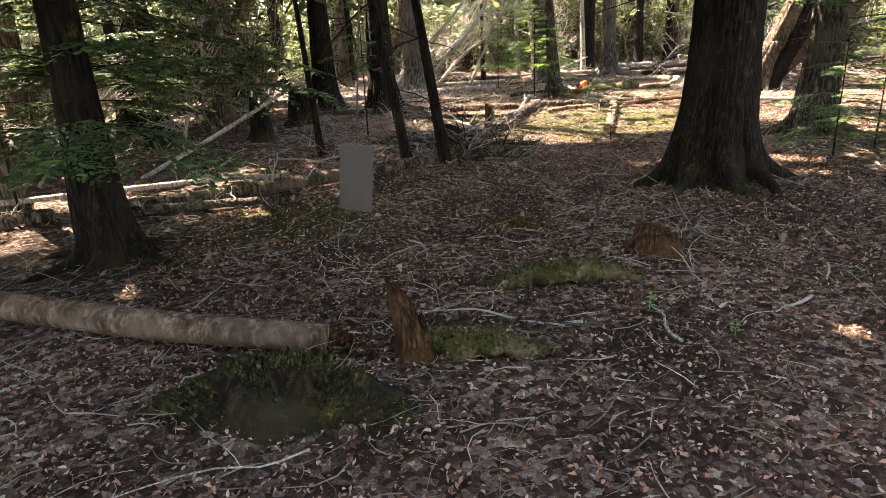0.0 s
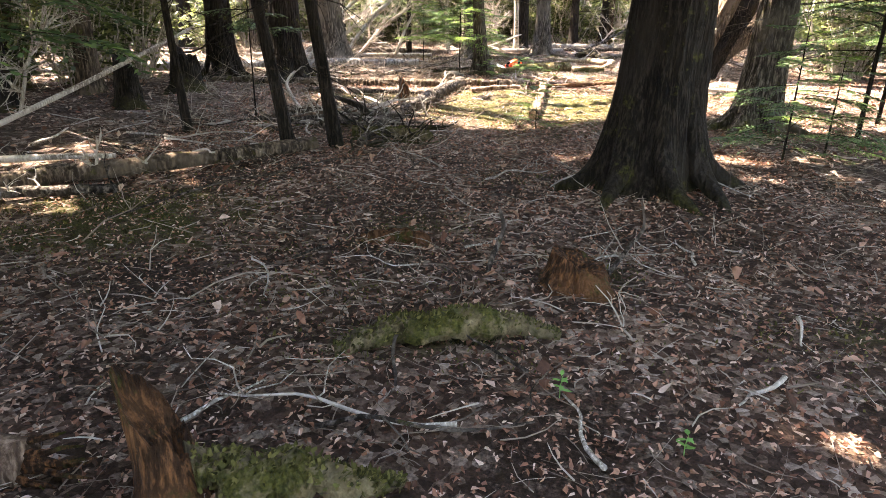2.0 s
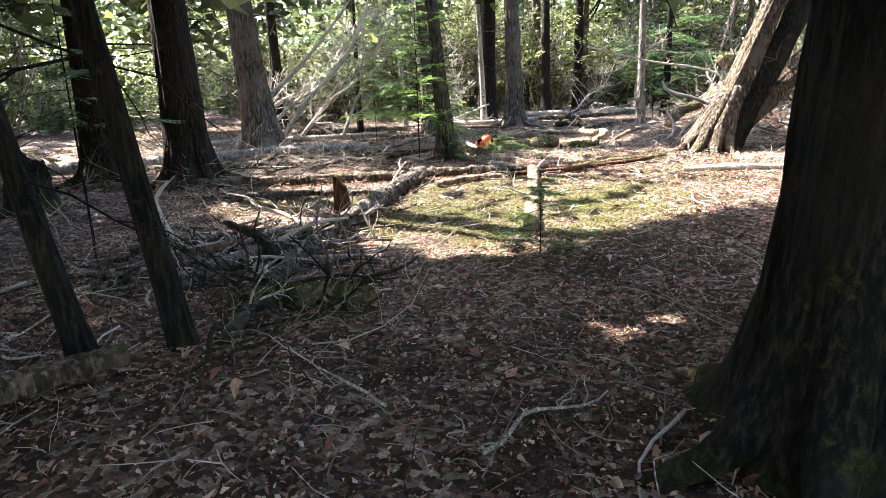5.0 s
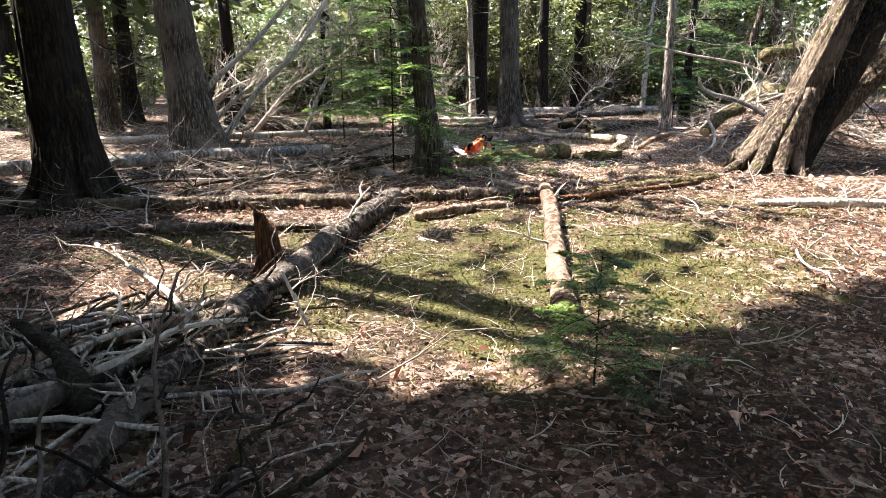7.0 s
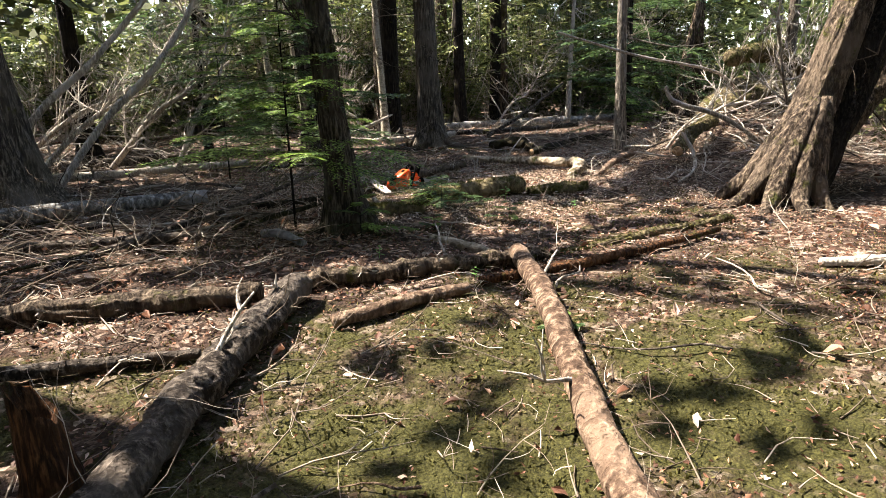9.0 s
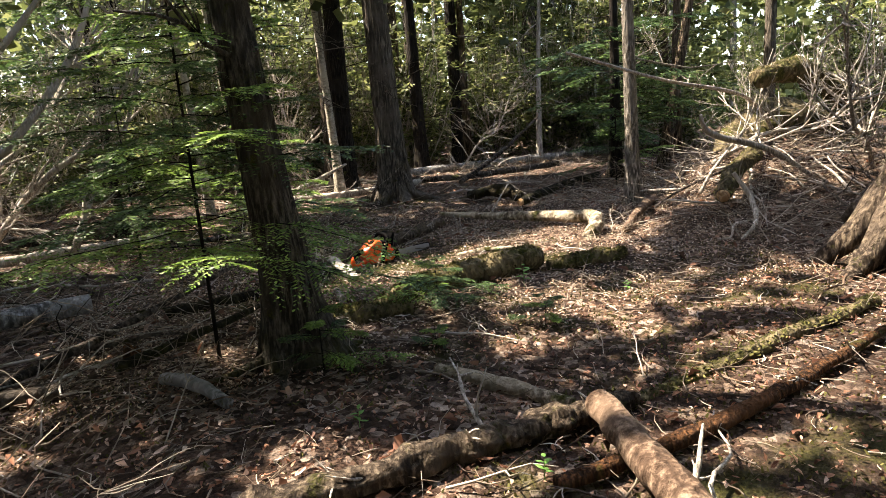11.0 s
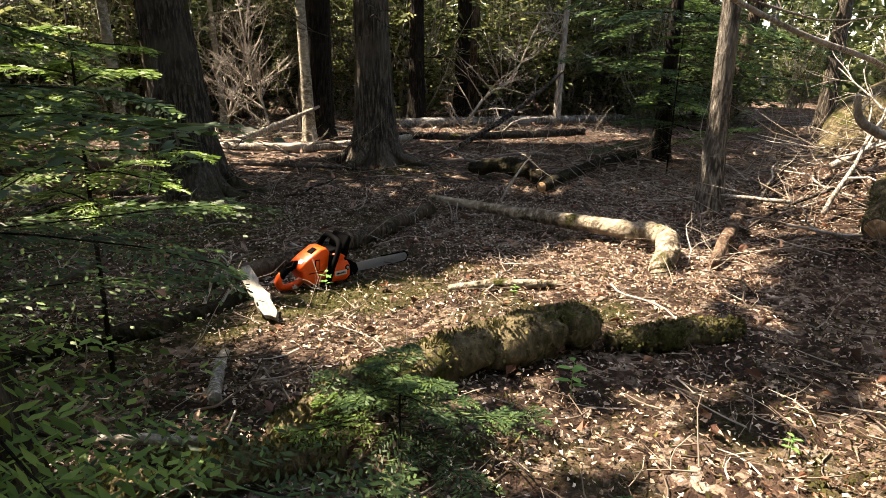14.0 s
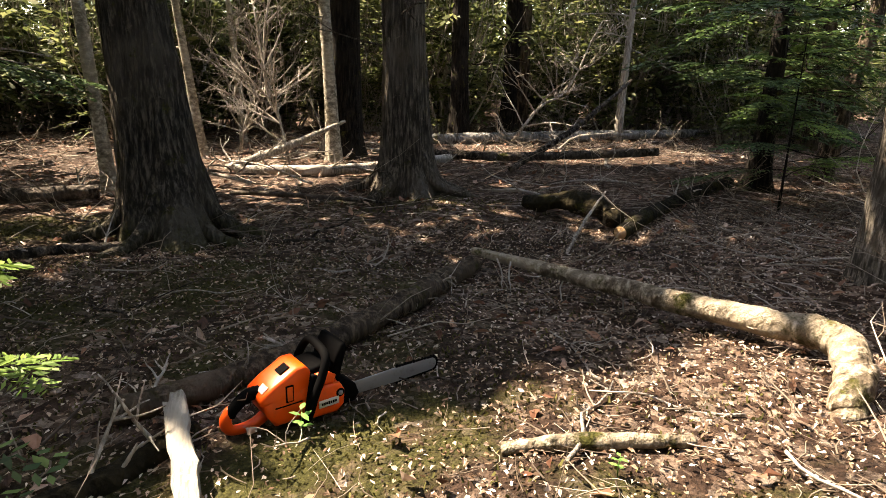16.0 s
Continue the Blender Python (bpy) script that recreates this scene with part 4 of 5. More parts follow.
log("dark_log", [(4.6, 18.5, .06), (4.1, 17.95, .06), (3.66, 17.5, .06), (3.2, 17.2, .05), (2.75, 17.0, .04)], [.06, .065, .065, .06, .05], BARK_BROWN, "dark rotting log behind the chainsaw", seed=71, stubs=4, n=24, ridge=0.12)
log("dark_log", [(3.05, 16.9, .0), (2.75, 16.6, .01), (2.4, 16.35, .01), (1.6, 16.1, .02)], [.04, .05, .055, .05], MOSS_SHADED, "dark log in deep shade", seed=72, stubs=3, n=16, ridge=0.1)
log("sawn_log", [(5.84, 18.8, .06), (6.5, 19.35, .07), (7.3, 19.95, .07), (8.1, 20.5, .06)], [.055, .06, .06, .06], BARK_DARK, "dark log with an orange sawn end", seed=73, stubs=4, n=18, cut=0)
log("small_log", [(4.05, 16.42, .02), (4.35, 16.36, .03), (4.7, 16.3, .02)], [.02, .03, .018], BARK_PALE, "small sunlit pale log", seed=74, n=12, ridge=0.14)
log("root_branch", [(6.68, 17.1, .05), (6.3, 16.75, .12), (6.0, 16.5, .1), (5.75, 16.3, .03)], [.04, .045, .04, .03], BARK_RED, "mossy surface root arching from the slim trunk", seed=75, n=14)
log("dead_log", [(5.6, 24.6, .1), (8.0, 25.0, .12), (11.5, 25.2, .14)], [.09, .09, .07], BARK_GREY, "grey fallen log in deep wood", seed=76, stubs=6)
log("dead_log", [(3.0, 22.0, .07), (4.2, 21.9, .08), (5.6, 22.6, .1)], [.05, .06, .05], WOOD_DEAD, "bleached fallen log among twigs", seed=77, stubs=6)
log("dead_log", [(8.2, 22.0, .2), (6.5, 22.6, .1), (5.5, 23.2, .08)], [.05, .06, .05], BARK_LOG, "fallen log among twigs", seed=78, stubs=6)
log("dead_log", [(9.0, 18.2, .1), (10.6, 19.6, .12), (13.0, 21.0, .1)], [.13, .12, .1], BARK_LOG, "brown fallen log beyond the mound", seed=79, stubs=4)
log("dead_log", [(-3.5, 18.8, .08), (-1.0, 18.9, .1), (1.4, 19.6, .08)], [.06, .06, .05], WOOD_DEAD, "bleached fallen log in the clearing", seed=80, stubs=6)
log("dead_log", [(-0.8, 12.3, .05), (0.4, 12.33, .06), (1.4, 12.36, .04)], [.035, .04, .025], BARK_LOG, "thin grey fallen branch on moss", seed=81, stubs=4)
log("dead_log", [(-2.5, 15.0, .05), (-0.8, 14.9, .06), (1.2, 14.6, .05)], [.05, .05, .04], BARK_LOG, "weathered fallen log among sticks", seed=82, stubs=6)
log("dead_log", [(5.3, 12.35, .03), (5.9, 12.1, .05), (7.0, 11.9, .06)], [.03, .04, .04], WOOD_DEAD, "sunlit bare branch near the leaning tree", seed=83, stubs=5, category="branch")
log("leaning_pole", [(5.15, 16.27, 1.72), (6.4, 16.6, 1.35), (8.0, 17.1, .55), (8.8, 17.4, .1)], [.013, .017, .022, .026], WOOD_DEAD, "long bare pole propped on the root mound", seed=84, stubs=5, n=20, category="branch", ridge=0.02)
log("leaning_pole", [(-3.3, 7.2, .0), (-2.5, 8.4, .5), (-1.7, 9.9, 1.1)], [.03, .028, .02], WOOD_DEAD, "slanting dead pole against the brush", seed=85, stubs=4, category="branch", ridge=0.02)

log("broken_log", [(5.5, 19.75, .12), (5.75, 19.35, .2), (5.95, 19.05, .12)], [.06, .09, .07], MOSS_SHADED, "broken rotten log chunk behind the sawn log", seed=86, n=14, ridge=0.2)
log("dead_log", [(-1.6, 20.2, .1), (0.4, 20.6, .12), (1.9, 20.9, .1)], [.08, .08, .06], BARK_LOG, "grey fallen log behind the leaning trunk", seed=87, stubs=6)
log("dead_log", [(1.4, 19.0, .05), (1.9, 19.2, .06), (2.4, 19.3, .05)], [.03, .035, .03], BARK_LOG, "short log by the spreading roots", seed=88, stubs=2)
log("dead_log", [(3.0, 20.9, .04), (3.6, 20.6, .05), (4.4, 20.2, .03)], [.02, .022, .012], BARK_LOG, "thin curved branch between two trunks", seed=89, stubs=3, category="branch")
log("dead_branch", [(2.9, 22.3, .05), (3.6, 22.6, .25), (4.3, 22.9, .5)], [.05, .045, .02], WOOD_DEAD, "bleached branch sloping over the brush", seed=90, stubs=4, category="branch")
log("dead_branch", [(5.32, 18.6, .02), (5.55, 18.8, .18), (5.78, 18.95, .36)], [.012, .011, .006], WOOD_DEAD, "thin upright stick leaning on the sawn log", seed=92, n=10, category="stick")
log("dead_branch", [(6.0, 21.5, .1), (7.0, 22.0, .5), (8.2, 22.8, 1.1)], [.04, .035, .02], BARK_LOG, "sloping dead branch in the shade", seed=93, stubs=5, category="branch")

log("birch_log", [(3.05, 14.02, .02), (3.25, 13.78, .03), (3.52, 13.47, .0)], [.03, .04, .036], BARK_PALE, "short white birch log half sunk in moss", seed=94, n=14, ridge=0.1, cut=0)
log("dead_branch", [(1.45, 14.8, .05), (1.9, 15.2, .09), (2.25, 15.5, .1)], [.03, .026, .02], BARK_DARK, "dark damp branch beside the hemlock trunk", seed=96, n=14, stubs=2, category="branch")
log("dead_branch", [(1.7, 14.5, .05), (1.85, 14.3, .06), (2.02, 14.0, .04)], [.03, .035, .028], BARK_GREY, "short grey branch on damp litter", seed=97, n=10, category="branch")
log("curved_branch", [(6.55, 16.2, .95), (6.62, 16.22, .8), (6.8, 16.2, .66), (7.3, 16.1, .4), (7.8, 16.0, .04)], [.016, .026, .032, .03, .02], WOOD_DEAD, "pale curved branch like an antler on the root mound", seed=98, n=20, stubs=3, category="branch", ridge=0.05)
log("curved_branch", [(6.4, 15.6, .5), (6.5, 15.5, .3), (6.42, 15.35, .12), (6.15, 15.22, .03)], [.018, .024, .02, .012], WOOD_DEAD, "pale crooked branch standing out of the mound", seed=99, n=18, stubs=2, category="branch", ridge=0.05)
log("mossy_log", [(6.6, 15.95, .2), (6.95, 16.15, .3), (7.35, 16.3, .3)], [.07, .085, .08], MOSSY, "mossy stub log lodged in the root mound", seed=112, n=12, ridge=0.16, cut=0)
log("mossy_log", [(8.0, 17.0, .75), (8.8, 17.2, .95), (9.7, 17.3, .9)], [.1, .14, .12], MOSSY, "thick mossy log lying over the dark hollow of the mound", seed=113, n=16, ridge=0.16)

log("dead_branch", [(2.82, 15.45, .05), (2.83, 15.7, .06), (2.86, 15.98, .04)], [.026, .024, .02], WOOD_DEAD, "short grey peeled stick on the shaded litter", seed=114, n=10, category="stick")
log("dead_branch", [(2.46, 15.3, .06), (2.62, 15.22, .07), (2.8, 15.16, .06)], [.016, .018, .012], WOOD_DEAD, "pale broken stick on dark litter", seed=115, n=10, category="stick")

log("dead_branch", [(-1.7, 18.0, .03), (-1.01, 18.3, 1.0), (-.37, 18.5, 1.62), (.24, 18.7, 2.27), (.8, 18.9, 3.0)], [.05, .045, .04, .035, .02], WOOD_DEAD, "thick bleached bare branch slanting over the brush", seed=116, n=22, stubs=14, category="branch", ridge=0.04)
log("dead_branch", [(-.9, 18.0, .03), (-.22, 18.3, .92), (.41, 18.4, 1.53), (.87, 18.6, 2.18), (1.2, 18.7, 3.0)], [.05, .045, .04, .035, .02], WOOD_DEAD, "thick bleached bare branch slanting over the brush", seed=117, n=22, stubs=14, category="branch", ridge=0.04)

log("mossy_log", [(1.0, 3.45, .0), (1.22, 3.52, .06), (1.45, 3.55, .09), (1.72, 3.63, .06), (2.0, 3.65, .0)], [.035, .055, .07, .055, .035], MOSSY, "sunken mossy rotten log over a dark hollow", seed=119, n=16, sides=16, ridge=0.25)
log("rotten_log", [(0.95, 4.98, .0), (1.2, 4.96, .03), (1.42, 4.92, .0)], [.04, .06, .035], WOOD_ROT, "crumbling orange-brown piece of rotten wood", seed=120, n=10, sides=14, ridge=0.3)
log("dead_branch", [(1.72, 4.3, .03), (1.76, 4.38, .12), (1.82, 4.5, .24), (1.8, 4.6, .33)], [.014, .016, .012, .007], BARK_LOG, "short grey stick standing in the litter", seed=133, n=10, category="stick")
log("dead_branch", [(2.4, 4.3, .04), (2.55, 4.5, .12), (2.7, 4.7, .2), (2.72, 4.85, .34)], [.014, .012, .010, .005], BARK_LOG, "grey forked branch beside the mossy stump", seed=134, n=12, stubs=3, category="branch")

# flat split stick beside the saw
plank = Shape().slab([(0, -.03), (.02, -.036), (.2, -.04), (.24, -.03), (.38, -.042), (.43, -.052), (.46, -.04), (.62, -.036), (.68, -.012), (.63, .004), (.6, .03), (.48, .042), (.36, .034), (.3, .044), (.12, .038), (.03, .042), (.05, .02), (-.012, .012), (.012, -.006)], -.014, .014, .004)
run = Vector((.11, -.62, -.07)).normalized()
face = Vector((-.25, -.35, 1.0))
face = (face - run * face.dot(run)).normalized()
turned = Matrix((run, face, run.cross(face))).transposed().to_4x4()
plank.v = [turned @ (v + Vector((0, .008 * noise.noise(v * 17) + .012 * noise.noise(v * 5), 0))) for v in plank.v]
tagged(part("split_stick", plank, WOOD_PALE, at=on_ground(2.98, 16.97, 0.11)), "pale flat split piece of weathered wood", "stick")


def wild_pile(name, boxes, count, label, seed, material, length=(0.3, 1.2), rad=(0.006, 0.022), up=0.5, centre_dir=None, group="", swing=0.8):
    """Loose sticks lying across one another; each is a thing."""
    rng = random.Random(seed)
    for k in range(count):
        x0, x1, y0, y1 = boxes[k % len(boxes)]
        a = rng.uniform(0, 6.283) if centre_dir is None else centre_dir + rng.gauss(0, swing)
        L, r = rng.uniform(*length), rng.uniform(*rad)
        p = on_ground(rng.uniform(x0, x1), rng.uniform(y0, y1), r + rng.uniform(0, 0.06))
        q = on_ground(p.x + L * math.cos(a), p.y + L * math.sin(a), r + abs(rng.gauss(0, 0.12)) * up)
        line = wavy(Vector(), q - p, 9, 0.07, rng)
        mat = material[k % len(material)]
        ob = part(name, Shape().tube(line, taper(r, r * 0.4, 9), 6, 0.08, seed + k), mat)
        if L > 0.5:
            for _ in range(rng.randint(1, 3)):
                start, d = line[rng.randint(2, 7)], Vector((rng.uniform(-1, 1), rng.uniform(-1, 1), rng.uniform(0, 0.8))).normalized()
                side = wavy(Vector(), d * L * rng.uniform(0.18, 0.38), 6, 0.12, rng)
                part("side_twig", Shape().tube(side, taper(r * 0.45, r * 0.15, 6), 5), mat, ob, at=start)
        ob.location = p
        tagged(ob, label, "branch", group)


wild_pile("fallen_branch", [(-0.4, 0.9, 7.4, 10.6), (0.2, 1.0, 8.2, 10.8)], 36, "bare grey stick in the brush pile by the dark log", 101, (BARK_LOG, WOOD_DEAD, BARK_DARK), (0.35, 1.4), (0.006, 0.026), 1.0, 0.7, "sticks of the brush pile")
wild_pile("fallen_branch", [(-3.2, 0.2, 5.0, 9.0)], 32, "pale dead stick on the mossy floor", 102, (WOOD_DEAD, BARK_LOG), (0.4, 1.5), (0.006, 0.018), 0.9)
wild_pile("fallen_branch", [(0.0, 5.0, 1.6, 7.0)], 36, "thin dry stick on leaf litter", 103, (WOOD_DEAD, BARK_LOG, WOOD_DEAD), (0.25, 1.0), (0.004, 0.011), 0.25)
wild_pile("fallen_branch", [(-2.5, 2.2, 13.2, 17.5)], 48, "weathered stick among fallen wood", 104, (BARK_LOG, WOOD_DEAD, BARK_DARK), (0.4, 1.8), (0.006, 0.022), 0.6)
wild_pile("fallen_branch", [(6.2, 9.0, 15.2, 17.6), (7.0, 9.5, 15.8, 18.2)], 50, "bare grey branch heaped on the root mound", 105, (WOOD_DEAD, BARK_LOG), (0.5, 1.7), (0.006, 0.022), 1.6, None, "branches of the mound")
wild_pile("fallen_branch", [(2.8, 7.5, 20.5, 26.0), (-1.5, 2.5, 17.5, 23.0)], 30, "dead branch on the far forest floor", 106, (WOOD_DEAD, BARK_LOG), (0.6, 2.2), (0.008, 0.026), 1.2)
wild_pile("fallen_branch", [(1.6, 6.2, 9.0, 15.2)], 24, "dry twig on moss and leaves", 107, (WOOD_DEAD, BARK_LOG, BARK_RED), (0.2, 0.8), (0.004, 0.010), 0.3)
wild_pile("fallen_branch", [(2.6, 6.8, 15.4, 18.6)], 24, "dry twig on the sunlit litter", 108, (WOOD_DEAD, BARK_LOG), (0.15, 0.7), (0.004, 0.009), 0.4)

wild_pile("fallen_branch", [(0.55, 1.35, 7.5, 8.6)], 24, "dark crooked stick standing up in the brush pile", 109, (BARK_DARK, BARK_DARK, BARK_LOG), (0.3, 0.9), (0.008, 0.022), 3.0, None, "sticks of the brush pile")

wild_pile("fallen_branch", [(-0.8, 0.0, 8.9, 9.8), (-0.5, 0.2, 8.4, 9.4)], 26, "thick bare stick in the brush pile by the dark log", 187, (BARK_LOG, WOOD_DEAD, BARK_BROWN), (0.6, 1.4), (0.014, 0.034), 1.1, 0.5, "sticks of the brush pile", 0.3)

# small prop twigs that hold the bent log's thin end
rng = random.Random(111)
for k, (x, y) in enumerate(((4.68, 18.3), (4.74, 18.22), (4.95, 17.95), (5.12, 17.65), (5.4, 17.25))):
    sh = Shape().tube(wavy((0, 0, 0), (rng.uniform(-.04, .04), rng.uniform(-.1, -.03), -.19), 5, .08, rng), taper(.006, .004, 5), 5)
    tagged(part("hanging_twig", sh, WOOD_DEAD, at=on_ground(x, y - 0.05, 0.17)), "short bare twig hanging under the bent log", "twig")


# dead bare tree tops with pale branches
def bare_top(x, y, seed, label, direction, length, count, r=0.045, spread=1.0):
    rng = random.Random(seed)
    t = thing("dead_treetop", on_ground(x, y, 0.05), label, "dead tree")
    d = Vector(direction).normalized()
    pts = [d * (length * k / 9) + Vector((0, 0, 0.04 * k * math.sin(k))) for k in range(10)]
    part("trunk", Shape().tube(pts, taper(r, 0.008, 10), 10, 0.05, seed), WOOD_DEAD, t)
    for k in range(count):
        i = rng.randint(1, 8)
        e = (d * rng.uniform(0.1, 0.9) + Vector((rng.uniform(-1, 1), rng.uniform(-1, 1), rng.uniform(-0.5, 1.0))) * spread).normalized()
        bare_limb(t, WOOD_DEAD, pts[i], e, rng.uniform(0.5, 1.3) * (1.2 - i * 0.07), 0.013, rng, 2, 0.2)
    return t


bare_top(-1.4, 18.6, 121, "fallen tree top of bleached bare branches", (0.75, 0.5, 0.75), 4.2, 34)
bare_top(-0.6, 19.6, 130, "bleached dead branches leaning against the wood", (0.7, -0.2, 0.7), 4.0, 34)
bare_top(-2.2, 20.2, 132, "bleached dead branches leaning against the wood", (0.8, 0.1, 0.6), 4.5, 36)
bare_top(0.4, 19.2, 122, "bleached dead branches leaning against the wood", (0.4, 0.3, 0.9), 3.4, 26)
bare_top(3.0, 23.8, 123, "tangle of pale dead brush", (0.25, 0.2, 0.9), 2.0, 26, 0.02)
bare_top(3.6, 22.6, 124, "tangle of pale dead brush", (-0.2, 0.3, 0.9), 1.8, 22, 0.018)
bare_top(7.2, 24.6, 125, "grey dead brush in the shade", (0.5, 0.1, 0.5), 2.6, 22, 0.03)
bare_top(7.4, 17.0, 126, "bare pale branches lying over the root mound", (0.9, -0.2, 0.35), 2.6, 24, 0.03)
bare_top(8.6, 16.0, 127, "bare pale branches lying over the root mound", (-0.6, -0.3, 0.5), 2.0, 20, 0.028)
bare_top(-3.6, 9.0, 128, "bare grey dead brush", (0.2, 0.2, 0.8), 2.2, 26, 0.025)
bare_top(-4.2, 6.6, 129, "bare grey dead brush", (0.5, 0.2, 0.7), 2.4, 26, 0.025)

# uprooted root plate on the mound
rp = Shape()
rng = random.Random(131)
rp.tube(curve_points([(-.9, 0, 0), (-.3, .1, .45), (.5, .2, .6), (1.3, .3, .35)], 16), [.12, .2, .26, .3, .33, .35, .36, .36, .35, .34, .32, .3, .28, .24, .18, .1], 22, 0.25, 131, squash=0.6)
root_plate = tagged(part("root_plate", rp, MOSSY, at=on_ground(8.9, 17.5, -0.1)), "overhanging mossy root plate of an uprooted tree", "root plate")
for k in range(14):
    bare_limb(root_plate, BARK_DARK, (rng.uniform(-.7, 1.1), rng.uniform(-.2, .1), rng.uniform(.2, .6)), (rng.uniform(-1, 1), -1, rng.uniform(-.6, .5)), rng.uniform(.3, .8), 0.012, rng, 1, 0.25, "", "root")


# ---- saplings and seedlings ----
def sapling(x, y, height, reach, branches, seed, label, low=0.1, tips=0.25, leaf=0.05, lean=(0, 0), r=0.012, bare=0.0):
    """A young hemlock: thin stem with tiers of flat drooping boughs."""
    rng = random.Random(seed)
    t = thing("hemlock_sapling", on_ground(x, y), label, "sapling", "hemlock saplings")
    top = Vector((lean[0], lean[1], height))
    part("stem", Shape().tube([top * (k / 7) + Vector((0, 0, -.02)) for k in range(8)], taper(r, r * .3, 8), 8, .04, seed), BARK_DARK, t)
    for k in range(branches):
        f = low + (0.97 - low) * (k + rng.random() * .5) / branches
        a = k * 2.4 + rng.uniform(-.4, .4)
        L = reach * (1.1 - 0.85 * f) * rng.uniform(.75, 1.15)
        leaves, wood = Shape(), Shape()
        p = top * f
        leafy_branch(leaves, wood, p, p + Vector((math.cos(a) * L, math.sin(a) * L, L * rng.uniform(-.22, .18))), rng, leaf * .85, leaf * .2, max(12, int(L * 36)), 20, .42, r * .4)
        b = tagged(part("bough", leaves, NEEDLES_TIP if rng.random() < tips else NEEDLES, t), kind="stuff")
        part("twig", wood, BARK_DARK, b)
    return t


sapling(1.98, 14.75, 2.5, 1.3, 66, 141, "young hemlock with feathery green boughs beside a grey trunk", 0.22, 0.3, 0.06)
sapling(2.42, 15.95, 1.45, 0.74, 24, 142, "young hemlock with bright green shoot tips in shade", 0.48, 0.85, 0.06)
sapling(2.76, 9.38, 0.66, 0.5, 24, 143, "knee-high hemlock sapling on moss", 0.12, 0.65, 0.045, r=0.006)
sapling(3.38, 14.98, 0.34, 0.44, 18, 144, "small bushy hemlock seedling on a mossy log", 0.1, 0.3, 0.04, r=0.005)
sapling(3.85, 14.35, 0.22, 0.22, 7, 145, "tiny hemlock seedling in the litter", 0.1, 0.3, 0.035, r=0.004)
sapling(3.15, 14.35, 0.16, 0.18, 6, 146, "tiny hemlock seedling in the litter", 0.1, 0.3, 0.035, r=0.004)
sapling(2.5, 14.25, 0.35, 0.4, 9, 147, "hemlock shoots at the foot of a trunk", 0.15, 0.6, 0.045, r=0.005)
sapling(4.7, 6.9, 1.3, 1.0, 18, 148, "low spreading dark hemlock sapling", 0.1, 0.1, 0.06)
sapling(5.4, 7.4, 1.0, 0.9, 16, 149, "low spreading dark hemlock sapling", 0.1, 0.1, 0.06)
sapling(6.3, 8.3, 3.0, 1.5, 30, 155, "dark young hemlock with drooping boughs", 0.32, 0.0, 0.07, r=0.03)
sapling(7.4, 9.6, 3.4, 1.6, 30, 156, "dark young hemlock with drooping boughs", 0.3, 0.0, 0.07, r=0.03)
sapling(-2.9, 5.9, 2.8, 1.4, 30, 157, "shaded young hemlock with drooping boughs", 0.35, 0.0, 0.07, r=0.02)
sapling(-3.4, 5.2, 2.6, 1.3, 26, 150, "shaded young hemlock with drooping boughs", 0.35, 0.0, 0.07)
sapling(-0.9, 9.6, 2.4, 0.9, 16, 151, "thin young hemlock with sparse boughs", 0.45, 0.2, 0.07)
sapling(3.3, 12.0, 0.12, 0.14, 5, 152, "tiny hemlock seedling on moss", 0.1, 0.4, 0.03, r=0.003)
sapling(1.2, 18.4, 1.9, 0.9, 18, 153, "young hemlock in the clearing", 0.25, 0.5, 0.07)
sapling(7.6, 19.2, 1.6, 0.9, 18, 154, "young hemlock in half shade", 0.2, 0.4, 0.07)


def seedling(x, y, h, seed, label, up=0.0):
    rng = random.Random(seed)
    t = thing("leafy_seedling", on_ground(x, y, up), label, "seedling", "leafy seedlings")
    part("stem", Shape().tube([(0, 0, -.01), (0, .004, h * .5), (.004, 0, h)], [.0025, .002, .001], 5), LEAF_GREEN, t)
    for k in range(7):
        a = k * 2.3
        f = 0.4 + 0.6 * k / 6
        d = Vector((math.cos(a), math.sin(a), rng.uniform(-.1, .5))).normalized()
        w = d.cross(Vector((0, 0, 1))).normalized()
        L = h * rng.uniform(.35, .5)
        o = Vector((0, 0, h * f))
        v = [o, o + d * L * .3 + w * L * .2, o + d * L * .65 + w * L * .2 - Vector((0, 0, .05 * L)), o + d * L - Vector((0, 0, .15 * L)), o + d * L * .65 - w * L * .2 - Vector((0, 0, .05 * L)), o + d * L * .3 - w * L * .2,
             o + d * L * .5 + Vector((0, 0, .06 * L))]
        part("leaf", Shape().add(v, [(0, 1, 6), (1, 2, 6), (2, 3, 6), (3, 4, 6), (4, 5, 6), (5, 0, 6)]), LEAF_GREEN, t)


for k, (x, y, h) in enumerate(((4.1, 15.15, .17), (3.42, 16.74, .11), (1.9, 3.1, .1), (2.25, 2.75, .09), (3.1, 12.95, .1), (2.55, 13.6, .09), (4.6, 14.6, .08), (4.35, 16.2, .07))):
    seedling(x, y, h, 160 + k, "small bright green leafy seedling in the litter")


